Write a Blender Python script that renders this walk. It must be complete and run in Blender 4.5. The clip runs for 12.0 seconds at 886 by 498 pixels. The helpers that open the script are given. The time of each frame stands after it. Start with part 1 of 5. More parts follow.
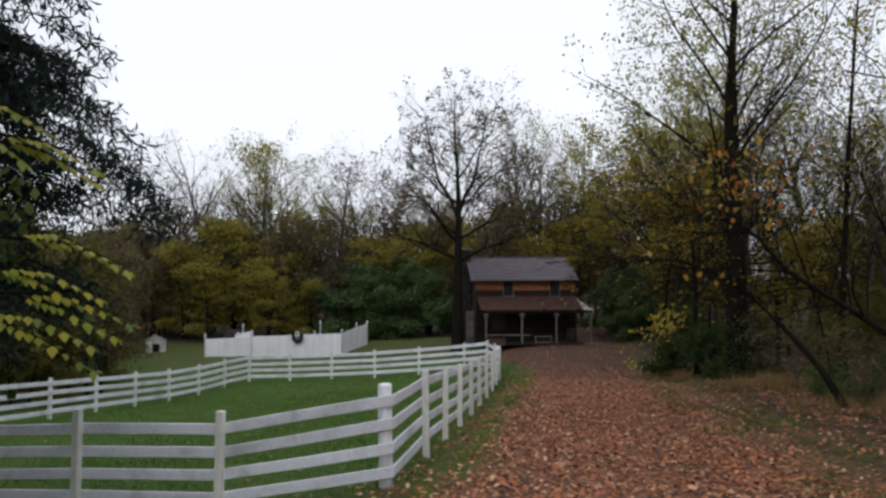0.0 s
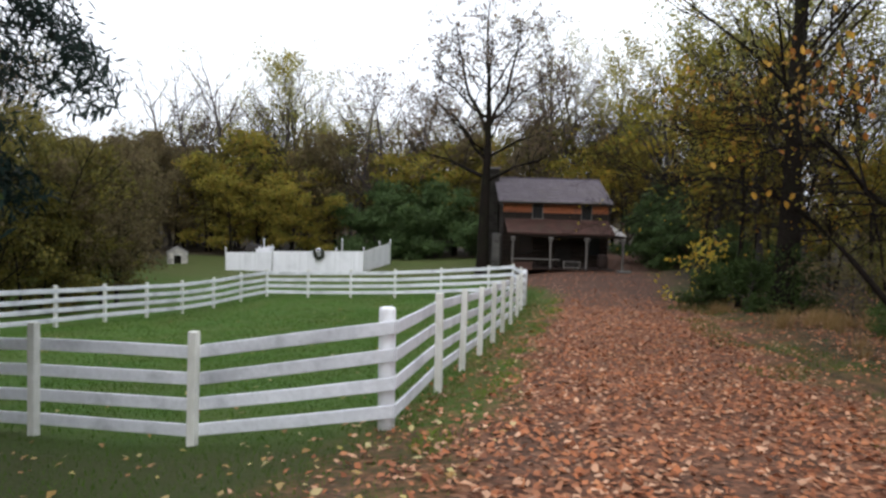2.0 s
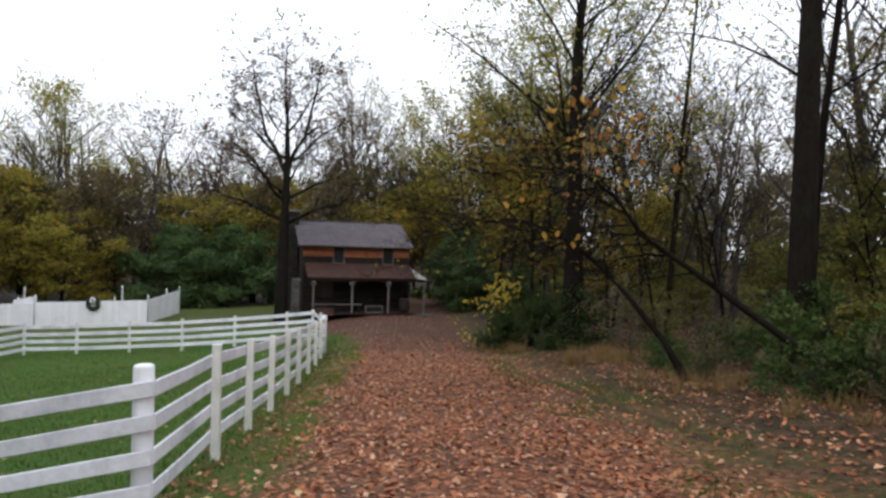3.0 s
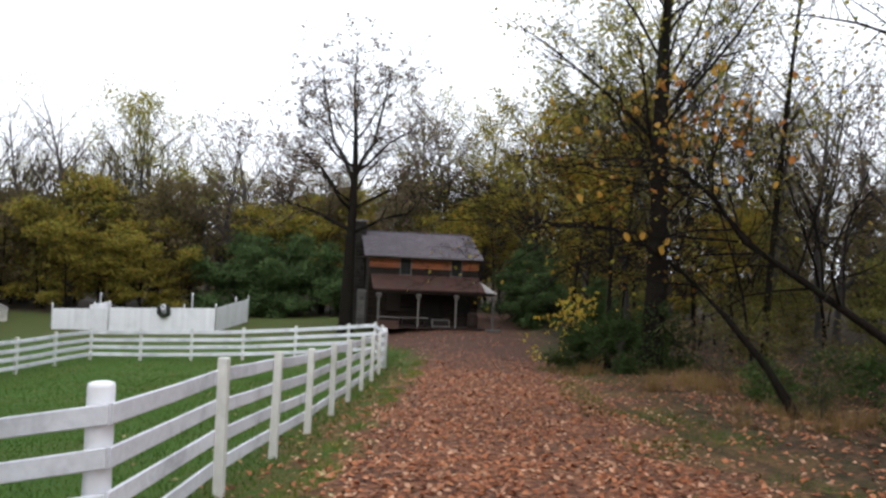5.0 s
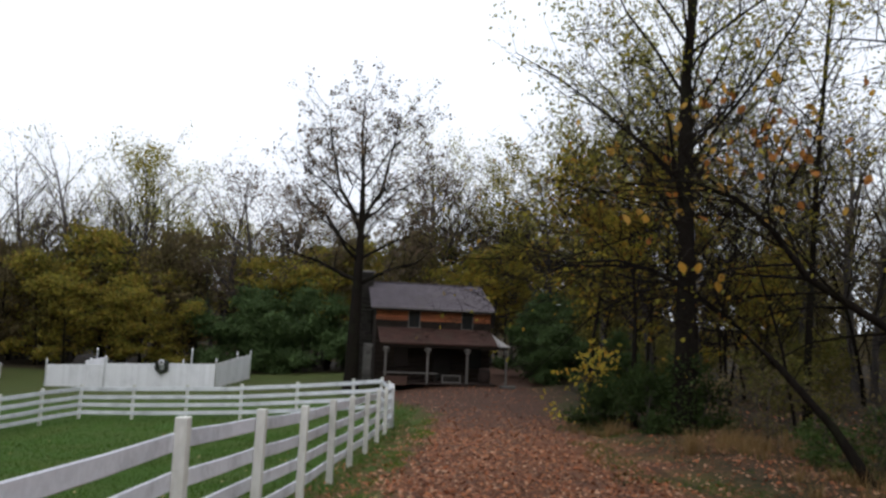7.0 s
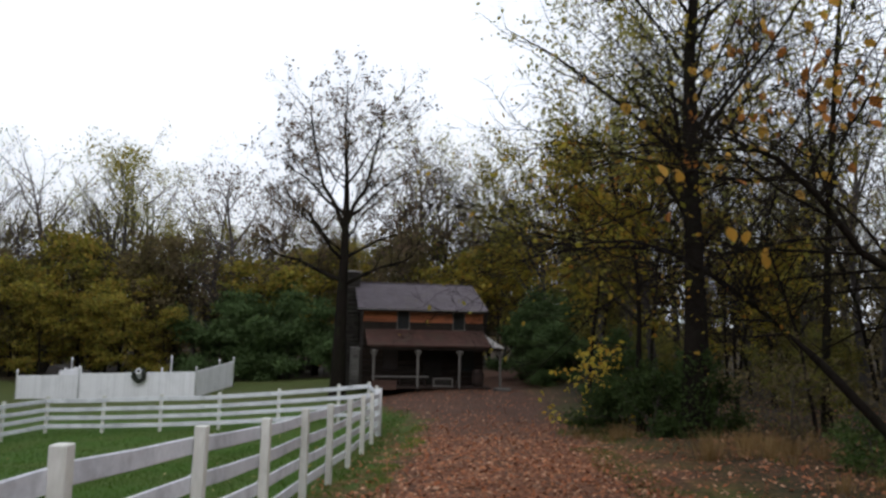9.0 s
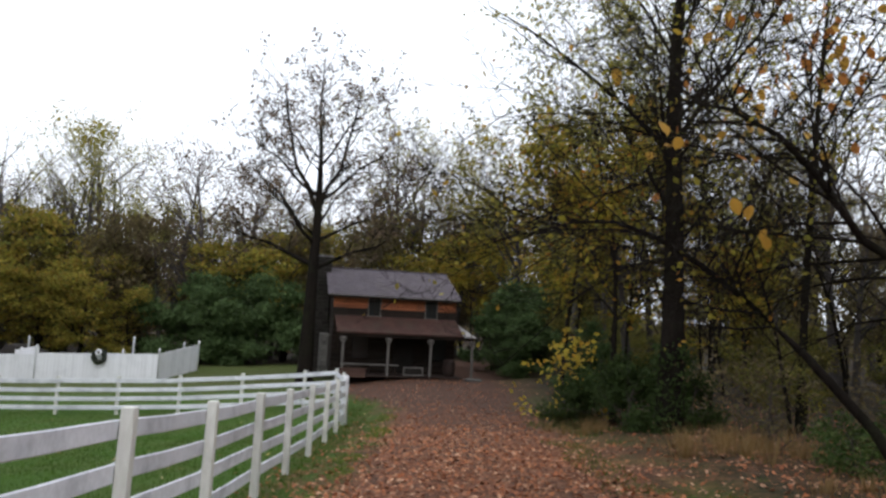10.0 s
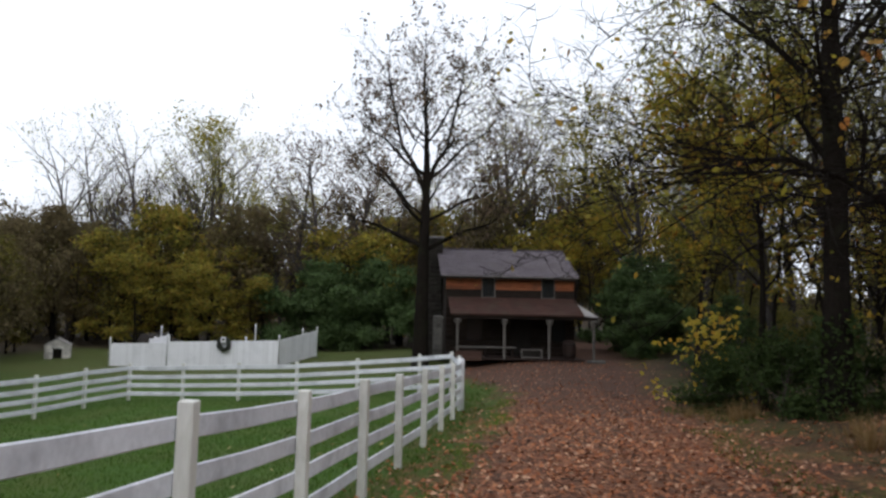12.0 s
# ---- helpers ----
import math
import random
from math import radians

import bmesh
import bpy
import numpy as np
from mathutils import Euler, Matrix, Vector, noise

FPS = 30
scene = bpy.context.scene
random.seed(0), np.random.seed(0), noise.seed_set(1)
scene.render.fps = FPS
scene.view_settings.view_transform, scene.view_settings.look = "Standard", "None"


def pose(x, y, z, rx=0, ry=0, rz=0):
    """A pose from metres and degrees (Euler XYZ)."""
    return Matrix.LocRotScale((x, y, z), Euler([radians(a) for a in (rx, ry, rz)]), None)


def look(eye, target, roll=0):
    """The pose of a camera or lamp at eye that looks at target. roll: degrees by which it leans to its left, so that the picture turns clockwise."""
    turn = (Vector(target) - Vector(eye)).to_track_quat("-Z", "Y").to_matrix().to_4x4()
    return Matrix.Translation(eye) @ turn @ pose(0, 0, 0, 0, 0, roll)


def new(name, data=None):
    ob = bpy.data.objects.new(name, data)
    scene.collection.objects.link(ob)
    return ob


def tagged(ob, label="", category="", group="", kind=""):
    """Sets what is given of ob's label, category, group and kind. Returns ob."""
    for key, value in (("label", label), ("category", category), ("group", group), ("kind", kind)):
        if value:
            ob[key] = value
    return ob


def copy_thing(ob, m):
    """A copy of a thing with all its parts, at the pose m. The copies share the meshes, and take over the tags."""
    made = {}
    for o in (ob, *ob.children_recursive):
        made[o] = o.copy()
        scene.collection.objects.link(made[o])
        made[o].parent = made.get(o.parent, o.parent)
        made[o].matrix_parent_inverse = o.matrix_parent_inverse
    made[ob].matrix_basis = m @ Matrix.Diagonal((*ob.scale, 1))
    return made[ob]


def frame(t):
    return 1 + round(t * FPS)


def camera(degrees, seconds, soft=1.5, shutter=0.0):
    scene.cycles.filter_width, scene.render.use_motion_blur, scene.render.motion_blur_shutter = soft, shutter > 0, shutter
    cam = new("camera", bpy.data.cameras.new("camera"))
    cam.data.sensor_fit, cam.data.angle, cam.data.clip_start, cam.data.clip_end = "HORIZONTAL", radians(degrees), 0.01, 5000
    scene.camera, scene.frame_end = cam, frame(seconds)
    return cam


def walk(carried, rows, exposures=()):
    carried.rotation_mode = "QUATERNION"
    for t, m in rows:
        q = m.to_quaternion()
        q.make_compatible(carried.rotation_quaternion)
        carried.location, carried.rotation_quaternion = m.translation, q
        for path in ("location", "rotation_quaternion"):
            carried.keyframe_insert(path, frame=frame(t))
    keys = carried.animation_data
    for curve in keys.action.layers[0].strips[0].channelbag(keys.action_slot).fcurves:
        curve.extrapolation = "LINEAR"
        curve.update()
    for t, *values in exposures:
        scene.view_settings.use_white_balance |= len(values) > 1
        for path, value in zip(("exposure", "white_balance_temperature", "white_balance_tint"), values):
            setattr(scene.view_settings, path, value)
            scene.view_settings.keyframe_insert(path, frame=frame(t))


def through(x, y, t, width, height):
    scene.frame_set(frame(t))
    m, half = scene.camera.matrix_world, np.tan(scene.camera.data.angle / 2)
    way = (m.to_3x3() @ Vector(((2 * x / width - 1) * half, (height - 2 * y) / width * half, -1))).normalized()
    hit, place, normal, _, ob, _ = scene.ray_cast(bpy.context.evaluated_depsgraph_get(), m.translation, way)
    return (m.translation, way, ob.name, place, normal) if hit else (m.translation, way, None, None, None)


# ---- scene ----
cam = camera(65.6, 12.0, 2.7)
PATH = [
    (0, (2.316, -9.104, 2.723), (1.985, -7.135, 2.829), -0.3),
    (0.5, (2.213, -8.613, 2.672), (1.696, -6.683, 2.752), 0.0),
    (1, (2.155, -8.247, 2.643), (1.544, -6.343, 2.62), -1.9),
    (1.5, (2.133, -7.765, 2.585), (1.345, -5.931, 2.464), -0.1),
    (2, (2.126, -7.347, 2.527), (1.718, -5.393, 2.408), 1.6),
    (2.5, (2.186, -6.883, 2.491), (1.995, -4.892, 2.483), 2.6),
    (3, (2.236, -6.581, 2.451), (2.386, -4.587, 2.479), 1.4),
    (5, (2.561, -4.906, 2.304), (2.493, -2.909, 2.37), 2.5),
    (5.5, (2.519, -4.521, 2.237), (2.502, -2.525, 2.363), 2.1),
    (6, (2.544, -4.069, 2.188), (2.448, -2.078, 2.349), 1.1),
    (6.5, (2.486, -3.762, 2.164), (2.37, -1.778, 2.393), 2.3),
    (8.5, (2.389, -2.197, 1.993), (2.338, -0.209, 2.21), 1.4),
    (9, (2.413, -1.826, 2.009), (2.343, 0.159, 2.246), 1.2),
    (9.5, (2.387, -1.444, 1.923), (2.502, 0.544, 2.116), 0.2),
    (10, (2.453, -1.114, 1.895), (2.455, 0.875, 2.109), 2.8),
    (10.5, (2.440, -0.724, 1.846), (2.341, 1.264, 2.042), 1.3),
    (11, (2.429, -0.232, 1.832), (2.299, 1.755, 2.02), 0.6),
    (11.5, (2.372, 0.082, 1.83), (2.021, 2.045, 1.992), 1.2),
    (12, (2.319, 0.316, 1.771), (2.000, 2.285, 1.926), 1.2),
]
walk(cam, [(t, look(e, g, r)) for t, e, g, r in PATH], [(0, -0.28), (0.5, -0.05), (1, 0.12), (1.5, 0.32), (2.5, 0.42), (3.2, 0.2), (5, 0.42), (5.5, 0.2), (6, 0.13), (6.5, -0.12), (8.5, -0.15), (9.5, -0.22), (10, 0.17), (10.5, 0.25), (11, 0.22), (11.5, -0.06), (12, -0.12)])

# ---- sky and light: thick overcast, late autumn ----
SUN_EL, SUN_ROT = radians(38), radians(200)
world = bpy.data.worlds.new("overcast_sky")
scene.world = world
world.use_nodes = True
wt = world.node_tree
wt.nodes.clear()
w_out = wt.nodes.new("ShaderNodeOutputWorld")
w_bg = wt.nodes.new("ShaderNodeBackground")
w_sky = wt.nodes.new("ShaderNodeTexSky")
w_sky.sky_type = "NISHITA"
w_sky.sun_disc = False
w_sky.sun_elevation, w_sky.sun_rotation = SUN_EL, SUN_ROT
w_sky.dust_density, w_sky.air_density = 3.0, 1.0
w_hsv = wt.nodes.new("ShaderNodeHueSaturation")
w_hsv.inputs["Saturation"].default_value = 0.12
w_mix = wt.nodes.new("ShaderNodeMix")
w_mix.data_type = "RGBA"
w_mix.inputs[0].default_value = 0.8
w_mix.inputs[7].default_value = (10.5, 11.1, 12.2, 1)
w_bg.inputs["Strength"].default_value = 0.13
wt.links.new(w_sky.outputs[0], w_hsv.inputs["Color"])
wt.links.new(w_hsv.outputs[0], w_mix.inputs[6])
wt.links.new(w_mix.outputs[2], w_bg.inputs["Color"])
wt.links.new(w_bg.outputs[0], w_out.inputs[0])

sun = new("sun", bpy.data.lights.new("sun", "SUN"))
sun.data.energy, sun.data.angle, sun.data.color = 0.5, radians(25), (1.0, 0.97, 0.93)
sun.matrix_world = look((0, 0, 60), (-8, 22, 30))


# ---- materials ----
def node_mat(name):
    m = bpy.data.materials.new(name)
    m.use_nodes = True
    return m, m.node_tree, m.node_tree.nodes["Principled BSDF"]


def noise_node(nt, scale, detail=4.0, rough=0.6, vec=None):
    n = nt.nodes.new("ShaderNodeTexNoise")
    n.inputs["Scale"].default_value = scale
    n.inputs["Detail"].default_value = detail
    n.inputs["Roughness"].default_value = rough
    if vec is not None:
        nt.links.new(vec, n.inputs["Vector"])
    return n


def ramp_node(nt, fac, stops):
    r = nt.nodes.new("ShaderNodeValToRGB")
    e = r.color_ramp.elements
    while len(e) < len(stops):
        e.new(0.5)
    for el, (p, c) in zip(e, stops):
        el.position, el.color = p, (*c, 1)
    nt.links.new(fac, r.inputs[0])
    return r


def mix_node(nt, fac, a, b, blend="MIX"):
    n = nt.nodes.new("ShaderNodeMix")
    n.data_type, n.blend_type = "RGBA", blend
    for sock, v in ((n.inputs[0], fac), (n.inputs[6], a), (n.inputs[7], b)):
        if isinstance(v, (int, float)):
            sock.default_value = v
        elif isinstance(v, tuple):
            sock.default_value = (*v, 1)
        else:
            nt.links.new(v, sock)
    return n.outputs[2]


def math_node(nt, op, a, b=None):
    n = nt.nodes.new("ShaderNodeMath")
    n.operation = op
    for sock, v in zip(n.inputs, (a, b)):
        if v is None:
            continue
        if isinstance(v, (int, float)):
            sock.default_value = v
        else:
            nt.links.new(v, sock)
    return n.outputs[0]


def bump_node(nt, bsdf, height, strength, dist=0.01):
    b = nt.nodes.new("ShaderNodeBump")
    b.inputs["Strength"].default_value, b.inputs["Distance"].default_value = strength, dist
    nt.links.new(height, b.inputs["Height"])
    nt.links.new(b.outputs[0], bsdf.inputs["Normal"])


def grained(name, stops, scale=3.0, stretch=(1, 1, 1), stain=None, rough=0.8, bump=0.4, dist=0.01, vary=0.15, gloss=0.25):
    """Two scales of noise: fine grain along the stretch, broad stains over it, and a shade of its own for each piece."""
    m, nt, b = node_mat(name)
    tc = nt.nodes.new("ShaderNodeTexCoord")
    mp = nt.nodes.new("ShaderNodeMapping")
    mp.inputs["Scale"].default_value = stretch
    nt.links.new(tc.outputs["Object"], mp.inputs[0])
    fine = noise_node(nt, scale * 8, 6, 0.65, mp.outputs[0])
    broad = noise_node(nt, scale, 4, 0.6, mp.outputs[0])
    mixed = math_node(nt, "ADD", math_node(nt, "MULTIPLY", fine.outputs[0], 0.5), math_node(nt, "MULTIPLY", broad.outputs[0], 0.5))
    col = ramp_node(nt, mixed, stops).outputs[0]
    if stain:
        geo = nt.nodes.new("ShaderNodeNewGeometry")
        patch = noise_node(nt, 1.3, 5, 0.7, geo.outputs["Position"])
        fac = ramp_node(nt, patch.outputs[0], [(0.5, (0, 0, 0)), (0.72, (0.75, 0.75, 0.75))]).outputs[0]
        col = mix_node(nt, fac, col, stain)
    info = nt.nodes.new("ShaderNodeObjectInfo")
    b.inputs["Specular IOR Level"].default_value = gloss
    val = math_node(nt, "ADD", math_node(nt, "MULTIPLY", info.outputs["Random"], 2 * vary), 1 - vary)
    hsv = nt.nodes.new("ShaderNodeHueSaturation")
    nt.links.new(col, hsv.inputs["Color"])
    nt.links.new(val, hsv.inputs["Value"])
    nt.links.new(hsv.outputs[0], b.inputs["Base Color"])
    b.inputs["Roughness"].default_value = rough
    bump_node(nt, b, fine.outputs[0], bump, dist)
    return m


def leafy(name, colors, rough=0.75, through=0.35):
    """Leaves: each one a tint of its own along the ramp, half letting light through."""
    m, nt, b = node_mat(name)
    geo = nt.nodes.new("ShaderNodeNewGeometry")
    k = len(colors)
    col = ramp_node(nt, geo.outputs["Random Per Island"], [(i / max(k - 1, 1), c) for i, c in enumerate(colors)]).outputs[0]
    n = noise_node(nt, 1.1, 3, 0.6, geo.outputs["Position"])
    shade = ramp_node(nt, n.outputs[0], [(0.3, (0.7, 0.7, 0.7)), (0.7, (1.15, 1.15, 1.1))]).outputs[0]
    col = mix_node(nt, 1.0, col, shade, "MULTIPLY")
    nt.links.new(col, b.inputs["Base Color"])
    b.inputs["Roughness"].default_value = rough
    b.inputs["Specular IOR Level"].default_value = 0.15
    tr = nt.nodes.new("ShaderNodeBsdfTranslucent")
    nt.links.new(col, tr.inputs[0])
    mx = nt.nodes.new("ShaderNodeMixShader")
    mx.inputs[0].default_value = through
    nt.links.new(b.outputs[0], mx.inputs[1])
    nt.links.new(tr.outputs[0], mx.inputs[2])
    nt.links.new(mx.outputs[0], nt.nodes["Material Output"].inputs[0])
    return m


M_WHITE = grained("white_fence_paint", [(0.25, (0.58, 0.59, 0.63)), (0.62, (0.8, 0.81, 0.86))], 2.0, (1, 1, 1), (0.33, 0.34, 0.37), 0.6, 0.25, 0.004, 0.06)
M_POST = grained("weathered_white_post", [(0.25, (0.56, 0.55, 0.5)), (0.65, (0.75, 0.74, 0.7))], 2.5, (1, 1, 0.3), (0.45, 0.45, 0.40), 0.7, 0.3, 0.005, 0.08)
M_ENC = grained("white_board_paint", [(0.25, (0.76, 0.77, 0.8)), (0.65, (0.88, 0.88, 0.92))], 1.2, (1, 1, 0.3), (0.68, 0.69, 0.72), 0.6, 0.2, 0.004, 0.05)
M_DARKWOOD = grained("dark_brown_fence_wood", [(0.3, (0.02, 0.016, 0.013)), (0.7, (0.06, 0.05, 0.042))], 3, (0.4, 1, 1), (0.09, 0.085, 0.08), 0.75, 0.4, 0.006)
M_BARK = grained("dark_wet_bark", [(0.3, (0.006, 0.005, 0.004)), (0.7, (0.024, 0.019, 0.016))], 3, (1, 1, 0.25), (0.024, 0.026, 0.015), 0.95, 0.9, 0.03, gloss=0.04)
# grey-brown bark of the far trees, lightened to stand in for haze
M_BARK_GREY = grained("grey_brown_bark", [(0.3, (0.034, 0.029, 0.028)), (0.7, (0.1, 0.088, 0.084))], 3, (1, 1, 0.25), None, 0.9, 0.8, 0.03)
M_TWIG = grained("twig_bark", [(0.3, (0.03, 0.024, 0.021)), (0.7, (0.085, 0.07, 0.062))], 4, (1, 1, 1), None, 0.9, 0.2, 0.01)
M_CLAP = grained("orange_brown_clapboard", [(0.3, (0.2, 0.06, 0.026)), (0.7, (0.4, 0.14, 0.06))], 2, (0.2, 1, 1), (0.16, 0.07, 0.04), 0.8, 0.5, 0.006, 0.22)
M_LOG = grained("old_dark_log", [(0.3, (0.008, 0.006, 0.005)), (0.7, (0.034, 0.022, 0.017))], 2, (0.2, 1, 1), (0.03, 0.025, 0.02), 0.9, 0.6, 0.015, 0.2)
M_GREYWOOD = grained("silvered_grey_wood", [(0.3, (0.075, 0.068, 0.062)), (0.7, (0.2, 0.185, 0.17))], 3, (1, 1, 0.3), None, 0.85, 0.4, 0.006, 0.12)
M_SHINGLE = grained("grey_wood_shingle", [(0.3, (0.07, 0.058, 0.068)), (0.7, (0.155, 0.132, 0.15))], 2, (1, 0.4, 1), (0.11, 0.095, 0.09), 0.85, 0.5, 0.008, 0.16)
M_REDSHINGLE = grained("red_brown_shingle", [(0.3, (0.034, 0.017, 0.014)), (0.7, (0.085, 0.04, 0.031))], 2, (1, 0.4, 1), (0.05, 0.042, 0.03), 0.85, 0.5, 0.008, 0.16)
M_TIN = grained("pale_worn_tin", [(0.3, (0.2, 0.19, 0.185)), (0.7, (0.36, 0.34, 0.33))], 2, (1, 1, 1), (0.25, 0.2, 0.17), 0.5, 0.15, 0.004)
M_RUBBLE = grained("whitewashed_rubble", [(0.3, (0.3, 0.28, 0.25)), (0.62, (0.72, 0.69, 0.64))], 3, (1, 1, 1), (0.16, 0.14, 0.12), 0.9, 0.6, 0.015, 0.25)
M_STONE = grained("grey_field_stone", [(0.3, (0.05, 0.047, 0.045)), (0.7, (0.19, 0.18, 0.17))], 4, (1, 1, 1), (0.12, 0.12, 0.10), 0.9, 0.7, 0.02, 0.35)
M_DARKSTONE = grained("dark_chimney_stone", [(0.3, (0.016, 0.014, 0.013)), (0.7, (0.06, 0.052, 0.046))], 4, (1, 1, 1), (0.04, 0.042, 0.03), 0.9, 0.7, 0.02, 0.3)
M_DARK = grained("unlit_interior", [(0.3, (0.012, 0.01, 0.009)), (0.7, (0.03, 0.025, 0.022))], 2, (1, 1, 1), None, 0.9, 0.2)
M_PLANK = grained("porch_plank", [(0.3, (0.014, 0.009, 0.008)), (0.7, (0.045, 0.027, 0.022))], 2, (0.3, 1, 1), None, 0.85, 0.4)
M_RED = grained("faded_red_board", [(0.3, (0.05, 0.028, 0.022)), (0.7, (0.11, 0.06, 0.045))], 2, (1, 1, 1), None, 0.85, 0.3)
M_WREATH = leafy("wreath_greenery", [(0.02, 0.03, 0.02), (0.05, 0.06, 0.045), (0.12, 0.12, 0.11)])
M_GLASS, _nt, _b = node_mat("old_window_glass")
_b.inputs["Base Color"].default_value = (0.02, 0.022, 0.024, 1)
_b.inputs["Roughness"].default_value = 0.12

L_YELLOW = leafy("yellow_green_leaves", [(0.14, 0.15, 0.02), (0.28, 0.25, 0.03), (0.38, 0.28, 0.03), (0.12, 0.15, 0.03)])
L_MAPLE = leafy("golden_maple_leaves", [(0.228, 0.212, 0.038), (0.38, 0.319, 0.054), (0.334, 0.205, 0.046), (0.152, 0.168, 0.038), (0.319, 0.289, 0.054)], 0.7, 0.45)
L_AUTUMN = leafy("mixed_autumn_leaves", [(0.282, 0.265, 0.041), (0.431, 0.357, 0.049), (0.182, 0.191, 0.041), (0.465, 0.282, 0.041), (0.348, 0.306, 0.041), (0.457, 0.182, 0.033)], 0.65, 0.55)
L_PALE = leafy("pale_yellow_leaves", [(0.3, 0.3, 0.10), (0.4, 0.36, 0.10), (0.22, 0.24, 0.07), (0.36, 0.30, 0.07)], 0.6, 0.5)
L_ORANGE = leafy("orange_leaves", [(0.45, 0.17, 0.03), (0.5, 0.26, 0.04), (0.36, 0.12, 0.03), (0.42, 0.3, 0.05)])
L_BROWN = leafy("russet_brown_leaves", [(0.12, 0.09, 0.065), (0.19, 0.13, 0.085), (0.1, 0.08, 0.06), (0.17, 0.13, 0.09)])
L_OLIVE = leafy("olive_leaves", [(0.081, 0.085, 0.025), (0.153, 0.139, 0.036), (0.251, 0.198, 0.045), (0.108, 0.116, 0.04)], 0.75, 0.4)
L_BUSH = leafy("bright_yellow_bush_leaves", [(0.6, 0.46, 0.06), (0.5, 0.42, 0.07), (0.62, 0.36, 0.05)], 0.6, 0.45)
L_GREEN = leafy("dark_green_leaves", [(0.03, 0.05, 0.016), (0.055, 0.085, 0.024), (0.04, 0.062, 0.02)])
L_HEDGE = leafy("soft_green_hedge_leaves", [(0.061, 0.099, 0.038), (0.096, 0.145, 0.052), (0.072, 0.116, 0.046)])
L_FRESH = leafy("green_leaves", [(0.03, 0.065, 0.016), (0.06, 0.105, 0.025), (0.11, 0.14, 0.045), (0.04, 0.07, 0.022)])
L_SPRAY = leafy("yellowing_compound_leaves", [(0.2, 0.27, 0.04), (0.34, 0.34, 0.05), (0.42, 0.36, 0.06), (0.13, 0.2, 0.05)], 0.4, 0.4)
L_NEEDLE = leafy("spruce_needles", [(0.006, 0.016, 0.014), (0.014, 0.03, 0.024), (0.01, 0.022, 0.018)], 0.7, 0.1)
L_LITTER = leafy("fallen_leaf_litter", [(0.2, 0.07, 0.034), (0.44, 0.17, 0.085), (0.31, 0.11, 0.05), (0.68, 0.4, 0.26), (0.1, 0.04, 0.024), (0.42, 0.14, 0.06), (0.54, 0.24, 0.12)], 0.6, 0.1)
L_LAWN = leafy("yellow_lawn_leaves", [(0.45, 0.36, 0.12), (0.5, 0.42, 0.22), (0.36, 0.22, 0.08), (0.28, 0.14, 0.07)], 0.5, 0.1)
L_GRASS = leafy("green_grass_blades", [(0.044, 0.1, 0.011), (0.07, 0.14, 0.016), (0.1, 0.17, 0.03), (0.052, 0.12, 0.013)], 0.8, 0.3)
L_STRAW = leafy("straw_grass_blades", [(0.3, 0.2, 0.09), (0.22, 0.13, 0.05), (0.36, 0.26, 0.13)], 0.6, 0.3)
L_UNDER = leafy("undergrowth_leaves", [(0.084, 0.096, 0.03), (0.156, 0.156, 0.042), (0.264, 0.228, 0.054), (0.108, 0.12, 0.042), (0.36, 0.312, 0.072)], 0.75, 0.5)
L_DRAB = leafy("drab_woodland_leaves", [(0.095, 0.074, 0.043), (0.157, 0.118, 0.064), (0.13, 0.113, 0.052), (0.19, 0.143, 0.074)], 0.75, 0.4)


# ---- lie of the land ----
def ease(a, b, x):
    t = min(max((x - a) / (b - a), 0.0), 1.0)
    return t * t * (3 - 2 * t)


ROAD_Y = (-60, -12, -5, 0, 5, 10, 19, 25, 31, 45, 90)
ROAD_Z = (4.4, 1.4, 0.7, 0.19, -0.2, -0.55, -0.99, -0.93, -0.74, -0.6, -0.4)


def land(x, y):
    """Height of the ground: a lane going down to the house, a paddock that falls off on one side, a wooded bank on the other."""
    z = float(np.interp(y, ROAD_Y, ROAD_Z))
    z -= 0.14 * ease(1.6, 0.0, x) + 1.35 * (1 - math.exp(min(x, 0.0) / 9.0))
    z += 0.35 * ease(4.8, 9.0, x) + 0.5 * ease(10, 40, x)
    z += 0.28 * math.exp(-((x + 8) ** 2 + (y - 41) ** 2) / 40)
    z -= 0.12 * math.exp(-((x + 2.4) ** 2 + y * y) / 3)
    z += 0.13 * math.exp(-((x + 8) ** 2 + y * y) / 12) + 0.22 * math.exp(-(x + 15.5) ** 2 / 40 - (y - 8) ** 2 / 60)
    far = max(abs(x + 4) - 45, y - 62, -y - 40, 0.0)
    z += (9.0 - 6.0 * ease(5, 35, x)) * ease(0, 60, far)
    near = 1.0 if abs(x - 3) < 30 and -25 < y < 50 else 0.3
    z += near * 0.03 * noise.noise(Vector((x * 0.7, y * 0.7, 0.0)))
    return z


def axis_steps(lo, hi, fine_lo, fine_hi, fine, grow_by=1.22):
    vals = list(np.arange(fine_lo, fine_hi + 1e-6, fine))
    s, v = fine, vals[0]
    while v > lo:
        s *= grow_by
        v -= s
        vals.insert(0, v)
    s, v = fine, vals[-1]
    while v < hi:
        s *= grow_by
        v += s
        vals.append(v)
    return vals


def mesh_of(name, verts, faces, material, smooth=False):
    me = bpy.data.meshes.new(name)
    me.from_pydata(verts, [], faces)
    me.materials.append(material)
    if smooth:
        me.polygons.foreach_set("use_smooth", [True] * len(me.polygons))
    me.update()
    return me


